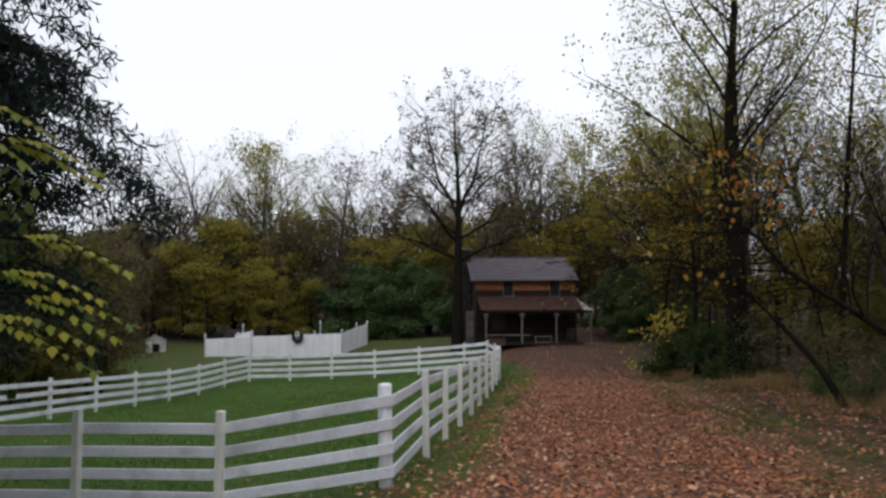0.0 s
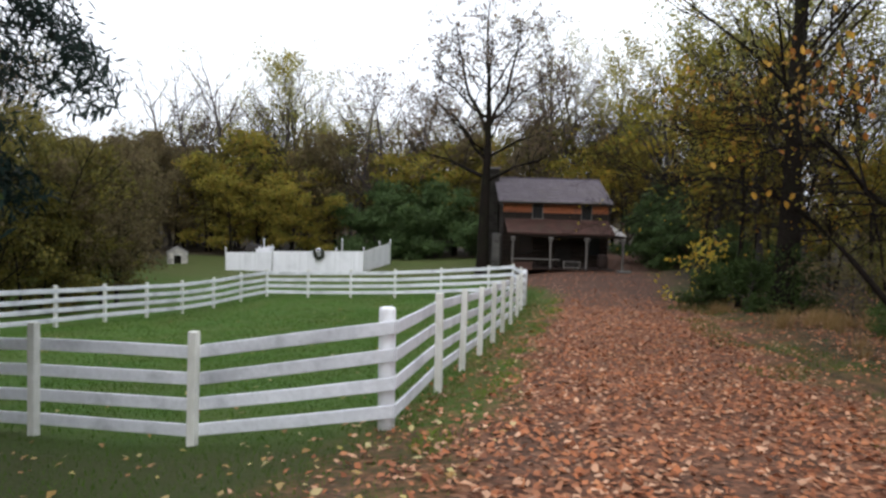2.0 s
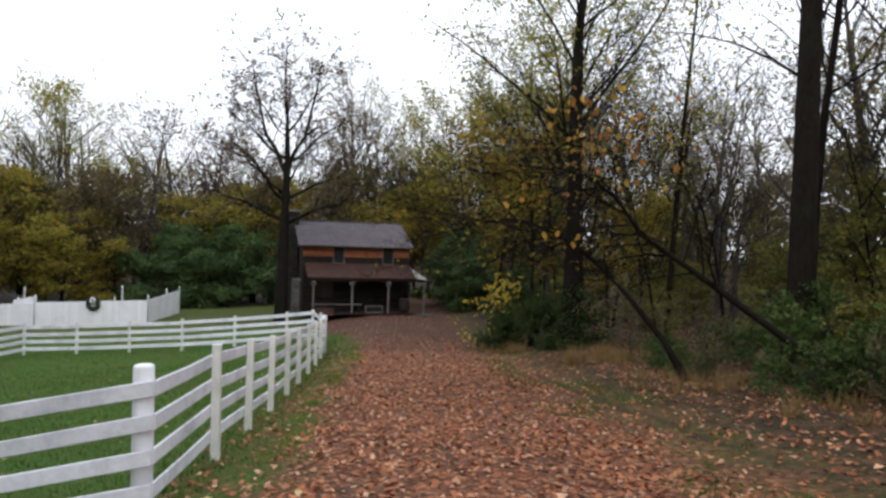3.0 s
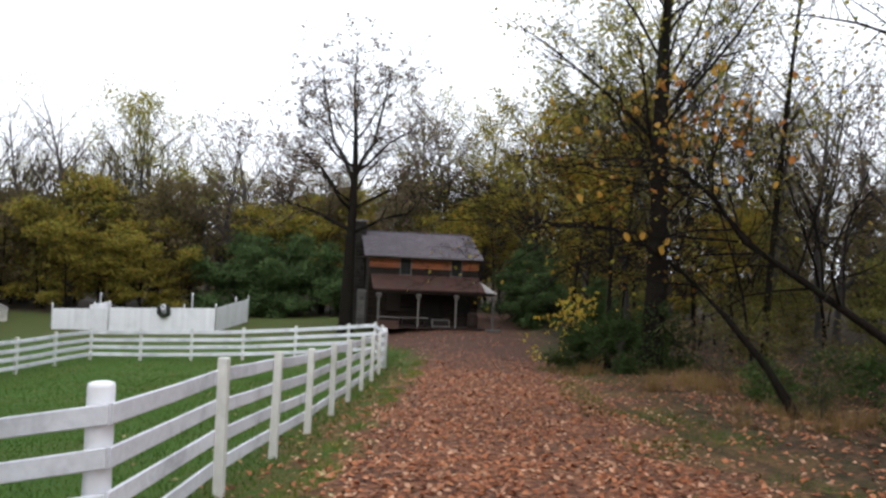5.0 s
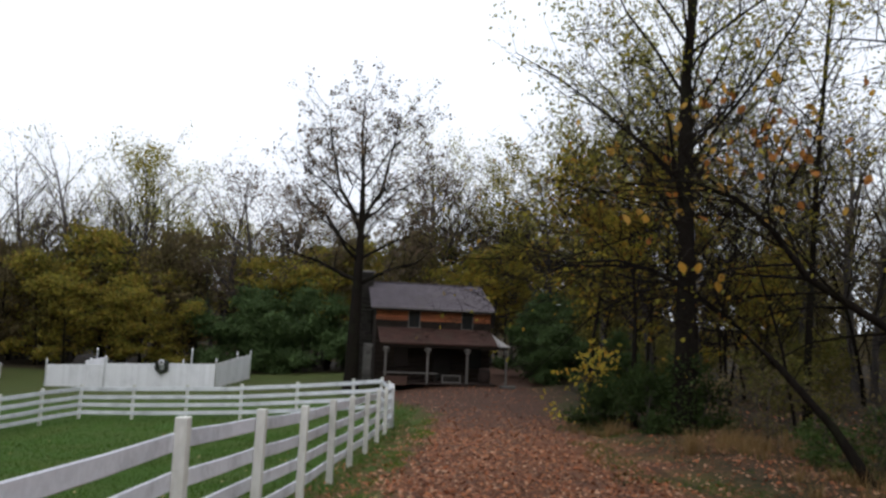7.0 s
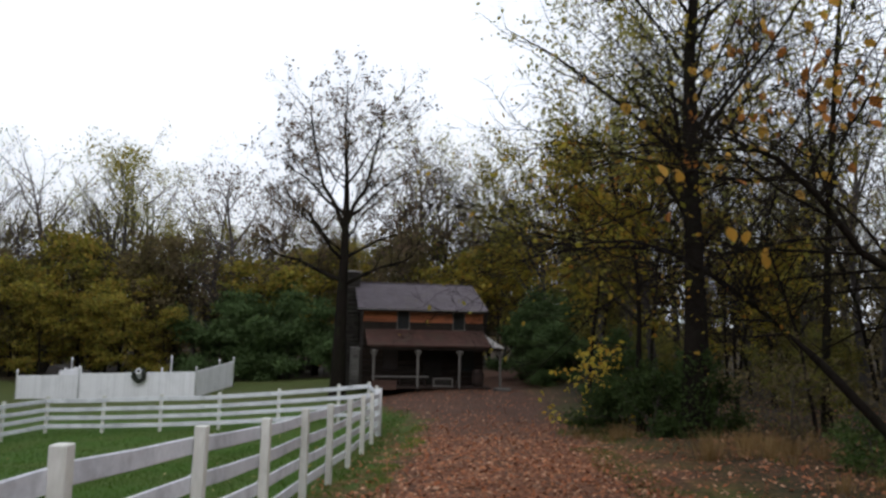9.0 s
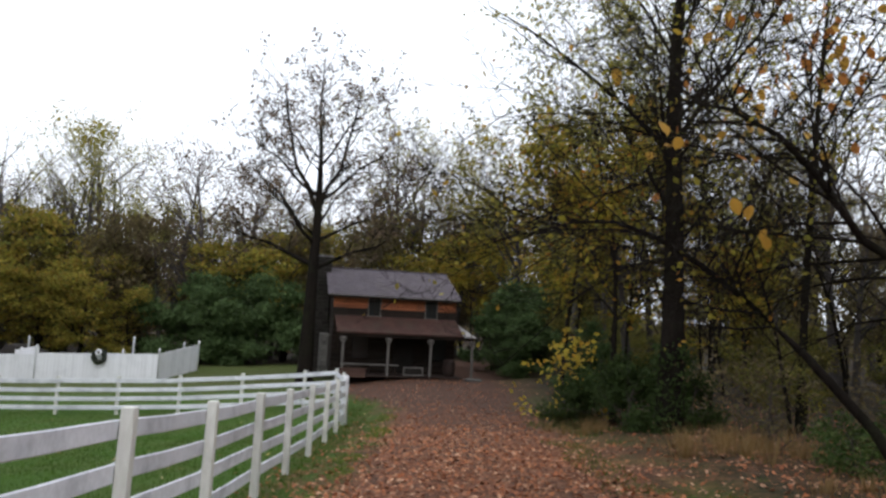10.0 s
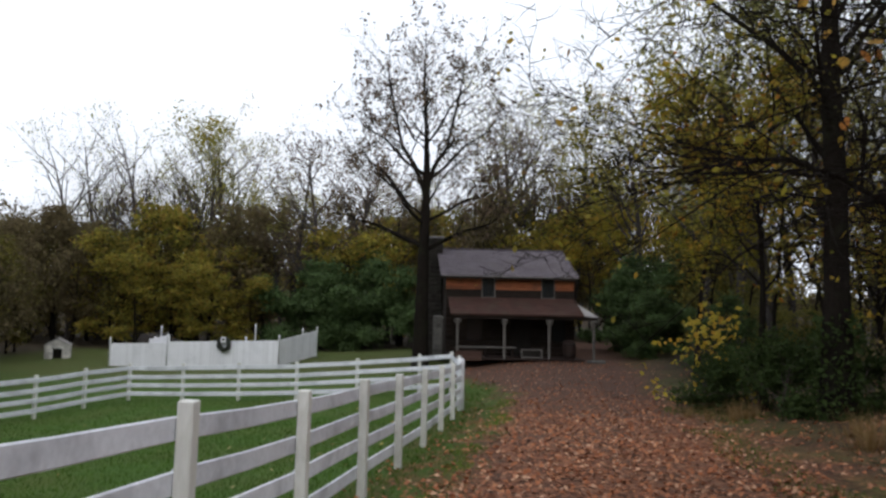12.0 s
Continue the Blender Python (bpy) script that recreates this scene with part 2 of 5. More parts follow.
def quads_mesh(name, co, material, nv=4):
    """A mesh of many loose faces of nv corners each; co has the shape (faces, nv, 3)."""
    n = len(co)
    me = bpy.data.meshes.new(name)
    me.vertices.add(n * nv)
    me.vertices.foreach_set("co", np.asarray(co, dtype=np.float32).reshape(-1))
    me.loops.add(n * nv)
    me.loops.foreach_set("vertex_index", np.arange(n * nv, dtype=np.int32))
    me.polygons.add(n)
    me.polygons.foreach_set("loop_start", np.arange(0, n * nv, nv, dtype=np.int32))
    me.polygons.foreach_set("loop_total", np.full(n, nv, dtype=np.int32))
    me.materials.append(material)
    me.update(calc_edges=True)
    return me


def part(name, me, parent, label=""):
    ob = new(name, me)
    ob.parent = parent
    return tagged(ob, label)


def thing(name, label, category, group="", kind="", at=(0, 0, 0)):
    ob = new(name)
    ob.location = at
    return tagged(ob, label, category, group, kind)


GX = axis_steps(-420, 420, -24, 22, 0.45)
GY = axis_steps(-260, 480, -14, 46, 0.45)
verts = [(x, y, land(x, y)) for y in GY for x in GX]
W = len(GX)
faces = [(j * W + i, j * W + i + 1, (j + 1) * W + i + 1, (j + 1) * W + i) for j in range(len(GY) - 1) for i in range(W - 1)]


def ground_material():
    """Leaf-strewn lane, mown grass and woodland floor, parted by wandering edges."""
    m, nt, b = node_mat("ground")
    geo = nt.nodes.new("ShaderNodeNewGeometry")
    sep = nt.nodes.new("ShaderNodeSeparateXYZ")
    nt.links.new(geo.outputs["Position"], sep.inputs[0])
    pos = geo.outputs["Position"]
    wob = math_node(nt, "MULTIPLY", math_node(nt, "SUBTRACT", noise_node(nt, 0.9, 5, 0.7, pos).outputs[0], 0.5), 2.2)
    x = math_node(nt, "ADD", sep.outputs[0], wob)
    y = math_node(nt, "ADD", sep.outputs[1], wob)

    def band(v, a, c):
        n = nt.nodes.new("ShaderNodeMapRange")
        n.interpolation_type = "SMOOTHSTEP"
        n.inputs[1].default_value, n.inputs[2].default_value = a, c
        nt.links.new(v, n.inputs[0])
        return n.outputs[0]
    # grass: two scales
    gcol = ramp_node(nt, noise_node(nt, 26, 6, 0.75, pos).outputs[0], [(0.3, (0.024, 0.054, 0.007)), (0.55, (0.05, 0.108, 0.013)), (0.75, (0.088, 0.155, 0.025))]).outputs[0]
    patch = ramp_node(nt, noise_node(nt, 0.5, 5, 0.65, pos).outputs[0], [(0.42, (0, 0, 0)), (0.68, (1, 1, 1))]).outputs[0]
    gcol = mix_node(nt, math_node(nt, "MULTIPLY", patch, 0.5), gcol, (0.085, 0.085, 0.022))
    gcol = mix_node(nt, math_node(nt, "MULTIPLY", band(sep.outputs[1], 26, 33), 0.6), gcol, (0.075, 0.072, 0.026))
    # outside the fence: browner grass, with the spruce's shade put into its colour
    outside_shade = math_node(nt, "SUBTRACT", 1.0, band(sep.outputs[1], -1.2, 0.6))
    gcol = mix_node(nt, math_node(nt, "MULTIPLY", outside_shade, 0.8), gcol, (0.04, 0.04, 0.012))
    # litter: leaf-sized cells
    vor = nt.nodes.new("ShaderNodeTexVoronoi")
    vor.inputs["Scale"].default_value = 15
    nt.links.new(pos, vor.inputs["Vector"])
    sepc = nt.nodes.new("ShaderNodeSeparateColor")
    nt.links.new(vor.outputs["Color"], sepc.inputs[0])
    lcol = ramp_node(nt, sepc.outputs[0], [(0.0, (0.055, 0.023, 0.014)), (0.35, (0.14, 0.055, 0.03)), (0.7, (0.24, 0.092, 0.048)), (1.0, (0.38, 0.18, 0.1))]).outputs[0]
    soil = ramp_node(nt, noise_node(nt, 40, 6, 0.7, pos).outputs[0], [(0.3, (0.035, 0.026, 0.02)), (0.7, (0.12, 0.085, 0.062))]).outputs[0]
    bare = ramp_node(nt, noise_node(nt, 0.8, 5, 0.7, pos).outputs[0], [(0.45, (0.1, 0.1, 0.1)), (0.7, (0.75, 0.75, 0.75))]).outputs[0]
    tar = math_node(nt, "MULTIPLY", ramp_node(nt, noise_node(nt, 1.6, 5, 0.75, pos).outputs[0], [(0.5, (0, 0, 0)), (0.6, (1, 1, 1))]).outputs[0], math_node(nt, "SUBTRACT", 1.0, band(sep.outputs[1], -5.5, -1.5)))
    soil = mix_node(nt, tar, soil, (0.115, 0.115, 0.12))
    lcol = mix_node(nt, bare, lcol, soil)
    mud = ramp_node(nt, noise_node(nt, 5, 6, 0.7, pos).outputs[0], [(0.3, (0.045, 0.026, 0.02)), (0.7, (0.105, 0.062, 0.047))]).outputs[0]
    lcol = mix_node(nt, math_node(nt, "MULTIPLY", band(y, 12, 25), 0.8), lcol, mud)
    # woodland floor: litter patched near-black, tree shade put into the colour
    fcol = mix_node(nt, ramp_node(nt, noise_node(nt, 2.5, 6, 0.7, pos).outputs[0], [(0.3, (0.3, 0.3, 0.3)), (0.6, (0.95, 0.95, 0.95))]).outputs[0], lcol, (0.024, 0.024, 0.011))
    xe = math_node(nt, "ADD", x, math_node(nt, "MULTIPLY", band(y, 21, 30), 3.2))
    grass_l = math_node(nt, "SUBTRACT", 1.0, band(xe, 0.75, 1.55))
    verge_r = math_node(nt, "MULTIPLY", band(x, 5.0, 6.0), math_node(nt, "SUBTRACT", 1.0, band(x, 6.2, 8.2)))
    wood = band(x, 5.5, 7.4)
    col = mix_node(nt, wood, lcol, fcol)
    col = mix_node(nt, math_node(nt, "MULTIPLY", math_node(nt, "MULTIPLY", verge_r, patch), 0.6), col, gcol)
    worn = math_node(nt, "MULTIPLY", band(sep.outputs[0], -0.9, 0.6), ramp_node(nt, noise_node(nt, 1.4, 6, 0.75, pos).outputs[0], [(0.42, (0, 0, 0)), (0.6, (0.85, 0.85, 0.85))]).outputs[0])
    gcol = mix_node(nt, worn, gcol, lcol)
    col = mix_node(nt, grass_l, col, gcol)
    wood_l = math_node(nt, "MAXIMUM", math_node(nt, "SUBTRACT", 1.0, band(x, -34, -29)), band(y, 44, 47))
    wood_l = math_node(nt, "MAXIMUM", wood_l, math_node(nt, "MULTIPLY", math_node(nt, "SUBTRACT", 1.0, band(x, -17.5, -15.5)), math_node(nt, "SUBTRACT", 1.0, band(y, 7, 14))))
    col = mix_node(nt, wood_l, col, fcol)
    rut = math_node(nt, "ABSOLUTE", math_node(nt, "SUBTRACT", math_node(nt, "ADD", sep.outputs[0], math_node(nt, "MULTIPLY", wob, 0.3)), math_node(nt, "SUBTRACT", 6.65, math_node(nt, "MULTIPLY", sep.outputs[1], 0.055))))
    rut = math_node(nt, "MULTIPLY", math_node(nt, "SUBTRACT", 1.0, band(rut, 0.04, 0.16)), math_node(nt, "MULTIPLY", band(sep.outputs[1], -1, 1.5), math_node(nt, "SUBTRACT", 1.0, band(sep.outputs[1], 10.5, 12.5))))
    col = mix_node(nt, math_node(nt, "MULTIPLY", rut, math_node(nt, "MULTIPLY", noise_node(nt, 3, 4, 0.7, pos).outputs[0], 1.0)), col, (0.03, 0.019, 0.013))
    nt.links.new(col, b.inputs["Base Color"])
    b.inputs["Roughness"].default_value = 0.9
    b.inputs["Specular IOR Level"].default_value = 0.2
    bump_node(nt, b, math_node(nt, "ADD", noise_node(nt, 30, 6, 0.7, pos).outputs[0], vor.outputs["Distance"]), 0.7, 0.03)
    return m


ground = tagged(new("ground", mesh_of("ground", verts, faces, ground_material(), True)), "gently sloping ground with leafy lane, green paddock and woodland floor", "ground", "", "structure")


# ---- plain solids ----
def box_mesh(name, sx, sy, sz, material, bevel=0.008, z0=0.0):
    """A box on z0, centred in x and y, with small chamfers on its upright edges and top."""
    bm = bmesh.new()
    bmesh.ops.create_cube(bm, size=1.0)
    bmesh.ops.scale(bm, vec=(sx, sy, sz), verts=bm.verts)
    bmesh.ops.translate(bm, vec=(0, 0, sz / 2 + z0), verts=bm.verts)
    if bevel:
        bmesh.ops.bevel(bm, geom=bm.edges[:], offset=bevel, segments=1, affect="EDGES")
    me = bpy.data.meshes.new(name)
    bm.to_mesh(me)
    bm.free()
    me.materials.append(material)
    return me


def plank(name, a, b, height, thick, material, rng=None):
    """A board from a to b (centre line of its lower edge), upright, with chamfered long edges and a slight sag."""
    a, b = Vector(a), Vector(b)
    d = (b - a).normalized()
    s = Vector((-d.y, d.x, 0)).normalized() * thick / 2
    c = min(0.008, thick * 0.3)
    k = s * (1 - 2 * c / thick)
    up = Vector((0, 0, 1))
    prof = [(-k, 0), (k, 0), (s, c), (s, height - c), (k, height), (-k, height), (-s, height - c), (-s, c)]
    mid = (a + b) / 2 + up * (rng.uniform(-0.012, 0.006) if rng else 0)
    vs = []
    for p in (a, mid, b):
        vs += [tuple(p + o + up * h) for o, h in prof]
    fs = [tuple(range(7, -1, -1)), tuple(range(16, 24))]
    for r in (0, 8):
        fs += [(r + i, r + (i + 1) % 8, r + 8 + (i + 1) % 8, r + 8 + i) for i in range(8)]
    return mesh_of(name, vs, fs, material)


def round_mesh(name, radii, material, sides=14, smooth=True, squash=1.0):
    """A turned solid from (z, radius) rings."""
    vs, fs = [], []
    for z, r in radii:
        for i in range(sides):
            a = 2 * math.pi * i / sides
            vs.append((r * math.cos(a), r * math.sin(a) * squash, z))
    for k in range(len(radii) - 1):
        for i in range(sides):
            j = (i + 1) % sides
            fs.append((k * sides + i, k * sides + j, (k + 1) * sides + j, (k + 1) * sides + i))
    fs.append(tuple(range(sides - 1, -1, -1)))
    top = (len(radii) - 1) * sides
    fs.append(tuple(range(top, top + sides)))
    me = mesh_of(name, vs, fs, material)
    if smooth:
        for p in me.polygons:
            p.use_smooth = len(p.vertices) == 4
    return me


def ring_mesh(name, major, minor, material, n=28, k=10, lumpy=0.0, seed=1):
    rng = random.Random(seed)
    vs, fs = [], []
    for i in range(n):
        a = 2 * math.pi * i / n
        for j in range(k):
            t = 2 * math.pi * j / k
            r = minor * (1 + lumpy * rng.uniform(-1, 1))
            vs.append(((major + r * math.cos(t)) * math.cos(a), r * math.sin(t), (major + r * math.cos(t)) * math.sin(a)))
    for i in range(n):
        for j in range(k):
            fs.append((i * k + j, i * k + (j + 1) % k, ((i + 1) % n) * k + (j + 1) % k, ((i + 1) % n) * k + j))
    return mesh_of(name, vs, fs, material, True)


# ---- fences ----
RAIL_Z = (0.18, 0.49, 0.80, 1.12)
RAIL_H = 0.15
POST_H = 1.36
POST_MESH = box_mesh("fence_post", 0.105, 0.105, POST_H + 0.4, M_POST, 0.008, -0.4)
CORNER_MESH = round_mesh("corner_post", [(-0.4, 0.098), (1.37, 0.094), (1.395, 0.088), (1.405, 0.06)], M_ENC, 16)
DARK_POST = box_mesh("dark_fence_post", 0.12, 0.12, 1.75, M_DARKWOOD, 0.012, -0.4)


def board_fence(name, label, points, side, group, rail_mat=M_WHITE, post_mesh=POST_MESH, first=True, last=True, corner=(), rise=(), rail_rise=()):
    """A four-board fence along points in plan; boards run on one side of the posts."""
    rng = random.Random(len(points) * 7 + int(points[0][1] * 10))
    root = thing(name, label, "fence", group, "", (points[0][0], points[0][1], land(*points[0])))
    inv = Matrix.Translation(-root.location)
    base = [Vector((x, y, land(x, y))) for x, y in points]
    rise = list(rise) + [0.0] * (len(base) - len(rise))
    rail_rise = list(rail_rise) + rise[len(rail_rise):]
    for i, p in enumerate(base):
        if (i == 0 and not first) or (i == len(base) - 1 and not last):
            continue
        d = (base[min(i + 1, len(base) - 1)] - base[max(i - 1, 0)])
        ang = math.degrees(math.atan2(d.y, d.x))
        if i in corner:
            ob = part("corner_post", CORNER_MESH, root, "round white corner post")
            off = Vector((0, 0, 0))
        else:
            ob = part("post", post_mesh, root)
            off = Vector((-d.y, d.x, 0)).normalized() * (-side * 0.067)
        q = p + off
        ob.matrix_basis = inv @ pose(q.x, q.y, q.z + rise[i] + rng.uniform(-0.01, 0.01), rng.uniform(-0.6, 0.6), rng.uniform(-0.6, 0.6), ang + rng.uniform(-3, 3))
    rails = [p + Vector((0, 0, r)) for p, r in zip(base, rail_rise)]
    for a, b in zip(rails[:-1], rails[1:]):
        d = (b - a).normalized()
        for h in RAIL_Z:
            o = Vector((0, 0, h))
            me = plank("rail", a + o + Vector((0, 0, rng.uniform(-0.01, 0.01))), b + o - d * 0.004 + Vector((0, 0, rng.uniform(-0.01, 0.01))), RAIL_H, 0.03, rail_mat, rng)
            part("rail", me, root).matrix_basis = inv
    return root


def along(a, b, n):
    return [(a[0] + (b[0] - a[0]) * i / n, a[1] + (b[1] - a[1]) * i / n) for i in range(n + 1)]


WHITE_LABEL = "white painted four-board paddock fence with weathered posts, standing in grass"
LANE_FENCE = [(0.11, -0.1), (0.06, 2.15), (0.02, 4.32), (0.01, 6.4), (0.0, 8.5), (-0.03, 10.6), (-0.05, 12.75), (-0.08, 14.9), (-0.14, 17.05), (-0.15, 19.15)]
board_fence("lane_fence", WHITE_LABEL, LANE_FENCE, 1, "paddock fences", corner=(9,), first=False, rise=(0, 0.06, 0.065, 0.042, 0.05, 0.035, 0.03, 0.015), rail_rise=(-0.035, 0.035, 0.045, 0.035, 0.045, 0.035))
board_fence("near_fence", WHITE_LABEL, [(0.11, -0.13), (-2.31, -0.12), (-4.52, -0.08), (-6.87, -0.08), (-9.15, 0.1), (-11.5, 0.4), (-13.8, 0.8), (-16.1, 1.3)], -1, "paddock fences", first=False, rise=(0, 0.01, 0.055, 0.05, 0.04, 0.03), rail_rise=(-0.035, -0.085, -0.06, -0.06, -0.05, -0.04))
board_fence("back_fence", WHITE_LABEL, along((-13.4, 24.2), (-2.2, 23.65), 5) + [(-1.1, 23.6)], -1, "paddock fences")
board_fence("side_fence", WHITE_LABEL, along((-14.75, 9.65), (-13.4, 24.2), 7), -1, "paddock fences", last=False)
board_fence("brown_fence", "dark brown weathered four-board fence at the wood's edge", along((-14.85, 9.6), (-25.5, 5.1), 5), 1, "", M_DARKWOOD, DARK_POST, first=False)
board_fence("end_fence", WHITE_LABEL, [(-0.17, 19.17), (-0.6, 21.4), (-1.08, 23.58)], 1, "paddock fences", first=False, last=False)
corner_post = tagged(new("corner_post", CORNER_MESH), "round white wooden corner post of the paddock fence", "fence post")
corner_post.matrix_basis = pose(-0.005, -0.005, land(0, 0) - 0.03, 0.4, -0.5, 0)

# ---- white board enclosure ----
def board_wall(name, label, a, b, za, zb, group):
    """A closed white board wall from a to b, its top running from za to zb, of upright boards with posts at the ends."""
    n = max(2, round(math.dist(a, b) / 0.19))
    root = thing(name, label, "fence", group, "", (a[0], a[1], land(*a)))
    inv = Matrix.Translation(-root.location)
    ang = math.degrees(math.atan2(b[1] - a[1], b[0] - a[0]))
    w = math.dist(a, b) / n
    rng = random.Random(n)
    unit = box_mesh("board", w - 0.006, 0.028, 1.0, M_ENC, 0.004)
    for i in range(n):
        f = (i + 0.5) / n
        x, y = a[0] + (b[0] - a[0]) * f, a[1] + (b[1] - a[1]) * f
        z0 = land(x, y) - 0.05
        top = za + (zb - za) * f + rng.uniform(-0.012, 0.012)
        part("board", unit, root).matrix_basis = inv @ pose(x, y, z0, 0, 0, ang) @ Matrix.Diagonal((1, 1, top - z0, 1))
    return root


def finial_post(x, y, top, group="enclosure posts"):
    z0 = land(x, y)
    me = round_mesh("post", [(-0.3, 0.05), (top - z0 - 0.14, 0.048), (top - z0 - 0.12, 0.062), (top - z0 - 0.09, 0.062), (top - z0 - 0.08, 0.04), (top - z0, 0.025)], M_ENC, 10)
    ob = tagged(new("enclosure_post", me), "white wooden post with small finial at the enclosure", "fence post", group)
    ob.location = (x, y, z0)
    return ob


E_L, E_S, E_M, E_R = (-21.7, 35.0), (-18.3, 35.0), (-11.9, 34.9), (-11.6, 39.9)
E_BACK = (-21.4, 40.1)
ENC_LABEL = "closed white upright-board enclosure wall on the lawn"
board_wall("enclosure_wall_west", ENC_LABEL, E_L, E_S, -0.85, -0.72, "enclosure walls")
board_wall("enclosure_wall_front", ENC_LABEL, E_S, E_M, -0.66, -0.40, "enclosure walls")
board_wall("enclosure_wall_east", ENC_LABEL, (E_M[0], E_M[1] + 0.05), E_R, -0.38, -0.05, "enclosure walls")
for x, y, t in ((*E_L, -0.5), (*E_S, -0.22), (*E_M, -0.12), (*E_R, 0.2), (-12.0, 38.6, 0.12), (-13.9, 35.2, -0.25), (-20.2, 36.9, -0.5)):
    finial_post(x, y, t)
for x, y, t in ((-19.9, 37.0, 0.1), (-14.0, 36.6, 0.35)):
    finial_post(x, y, t, "enclosure poles")
board_wall("enclosure_gate", "white board gate leaf behind the enclosure wall", (-20.0, 36.0), (-18.35, 35.3), -0.62, -0.3, "enclosure walls")
wreath = thing("wreath", "round dark evergreen wreath with pale bow on white boards", "wreath", "", "", (-14.95, 34.82, -0.68))
part("ring", ring_mesh("ring", 0.29, 0.11, M_WREATH, 30, 9, 0.35, 4), wreath)
bow = part("bow", ring_mesh("bow", 0.12, 0.05, M_ENC, 14, 8, 0.2, 5), wreath, "pale ribbon bow")
bow.location = (0, -0.08, 0.22)

# ---- covered stack inside the enclosure ----
def covered_stack(x, y, w, d, h):
    rng = random.Random(31)
    n = 12
    vs, fs = [], []
    for j in range(n + 1):
        for i in range(n + 1):
            u, v = i / n * 2 - 1, j / n * 2 - 1
            edge = max(abs(u), abs(v))
            z = h * (1 - ease(0.72, 1.0, edge)) * (1 - 0.18 * u) + rng.uniform(-0.025, 0.025) * (edge < 0.95)
            vs.append((u * w / 2, v * d / 2, max(z, 0.0)))
    for j in range(n):
        for i in range(n):
            k = j * (n + 1) + i
            fs.append((k, k + 1, k + n + 2, k + n + 1))
    ob = tagged(new("tarpaulin", mesh_of("tarpaulin", vs, fs, M_DARK, True)), "low stack under a black tarpaulin inside the enclosure", "tarpaulin")
    ob.location = (x, y, land(x, y))


covered_stack(-20.3, 37.6, 2.6, 1.8, 1.45)

# ---- doghouse ----
def doghouse(x, y, turn):
    root = thing("doghouse", "small whitewashed block hut with a near-black panel as doorway shade and low gable", "hut", "", "", (x, y, land(x, y) - 0.16))
    root.rotation_euler = (0, 0, radians(turn))
    w, d, h, rise = 1.24, 1.4, 0.95, 0.36
    blk = box_mesh("block", 0.285, 0.16, 0.176, M_RUBBLE, 0.022)
    for r in range(5):
        n = 4
        for i in range(n):
            bx = -w / 2 + (i + 0.5) * w / n
            for yy in (-d / 2, d / 2):
                if yy < 0 and r < 4 and 1 <= i <= 2:
                    continue
                part("block", blk, root).location = (bx, yy, r * 0.188)
            part("block", blk, root).matrix_basis = pose(-w / 2, -d / 2 + (i + 0.5) * d / n, r * 0.188, 0, 0, 90)
            part("block", blk, root).matrix_basis = pose(w / 2, -d / 2 + (i + 0.5) * d / n, r * 0.188, 0, 0, 90)
    for sx in (-1, 1):
        part("door_jamb", box_mesh("door_jamb", 0.09, 0.14, 0.76, M_RUBBLE, 0.01), root).location = (sx * 0.3, -d / 2, 0)
    for yy in (-d / 2 - 0.07, d / 2 - 0.07):
        vs = [(-w / 2 - 0.08, yy, h), (w / 2 + 0.08, yy, h), (0, yy, h + rise), (-w / 2 - 0.08, yy + 0.14, h), (w / 2 + 0.08, yy + 0.14, h), (0, yy + 0.14, h + rise)]
        part("gable", mesh_of("gable", vs, [(0, 1, 2), (5, 4, 3), (0, 3, 4, 1), (1, 4, 5, 2), (2, 5, 3, 0)], M_RUBBLE), root)
    for sx in (-1, 1):
        vs = [(0, -d / 2 - 0.1, h + rise + 0.02), (sx * (w / 2 + 0.11), -d / 2 - 0.1, h - 0.04), (sx * (w / 2 + 0.11), d / 2 + 0.1, h - 0.04), (0, d / 2 + 0.1, h + rise + 0.02)]
        vs += [(a, b, c + 0.05) for a, b, c in vs]
        part("roof_slope", mesh_of("roof_slope", vs, [(0, 1, 2, 3), (7, 6, 5, 4), (0, 4, 5, 1), (1, 5, 6, 2), (2, 6, 7, 3), (3, 7, 4, 0)], M_TIN), root, "pale roof slope")
    # near-black panel stands in for the shade inside the hut
    back = part("doorway", box_mesh("doorway", 0.5, 0.05, 0.75, M_DARK, 0), root, "near-black panel as doorway shade")
    back.location = (0, -d / 2 + 0.35, 0)


doghouse(-27.6, 38.5, 35)

# ---- log house with porch ----
HOUSE_TURN = 12.5
HOUSE = pose(-2.62, 32.0, -0.74, 0, 0, HOUSE_TURN)
HW, HD = 6.05, 6.6              # front width and depth
EAVE, RIDGE = 3.86, 5.2        # above the ground at the house
PORCH_D = 1.85


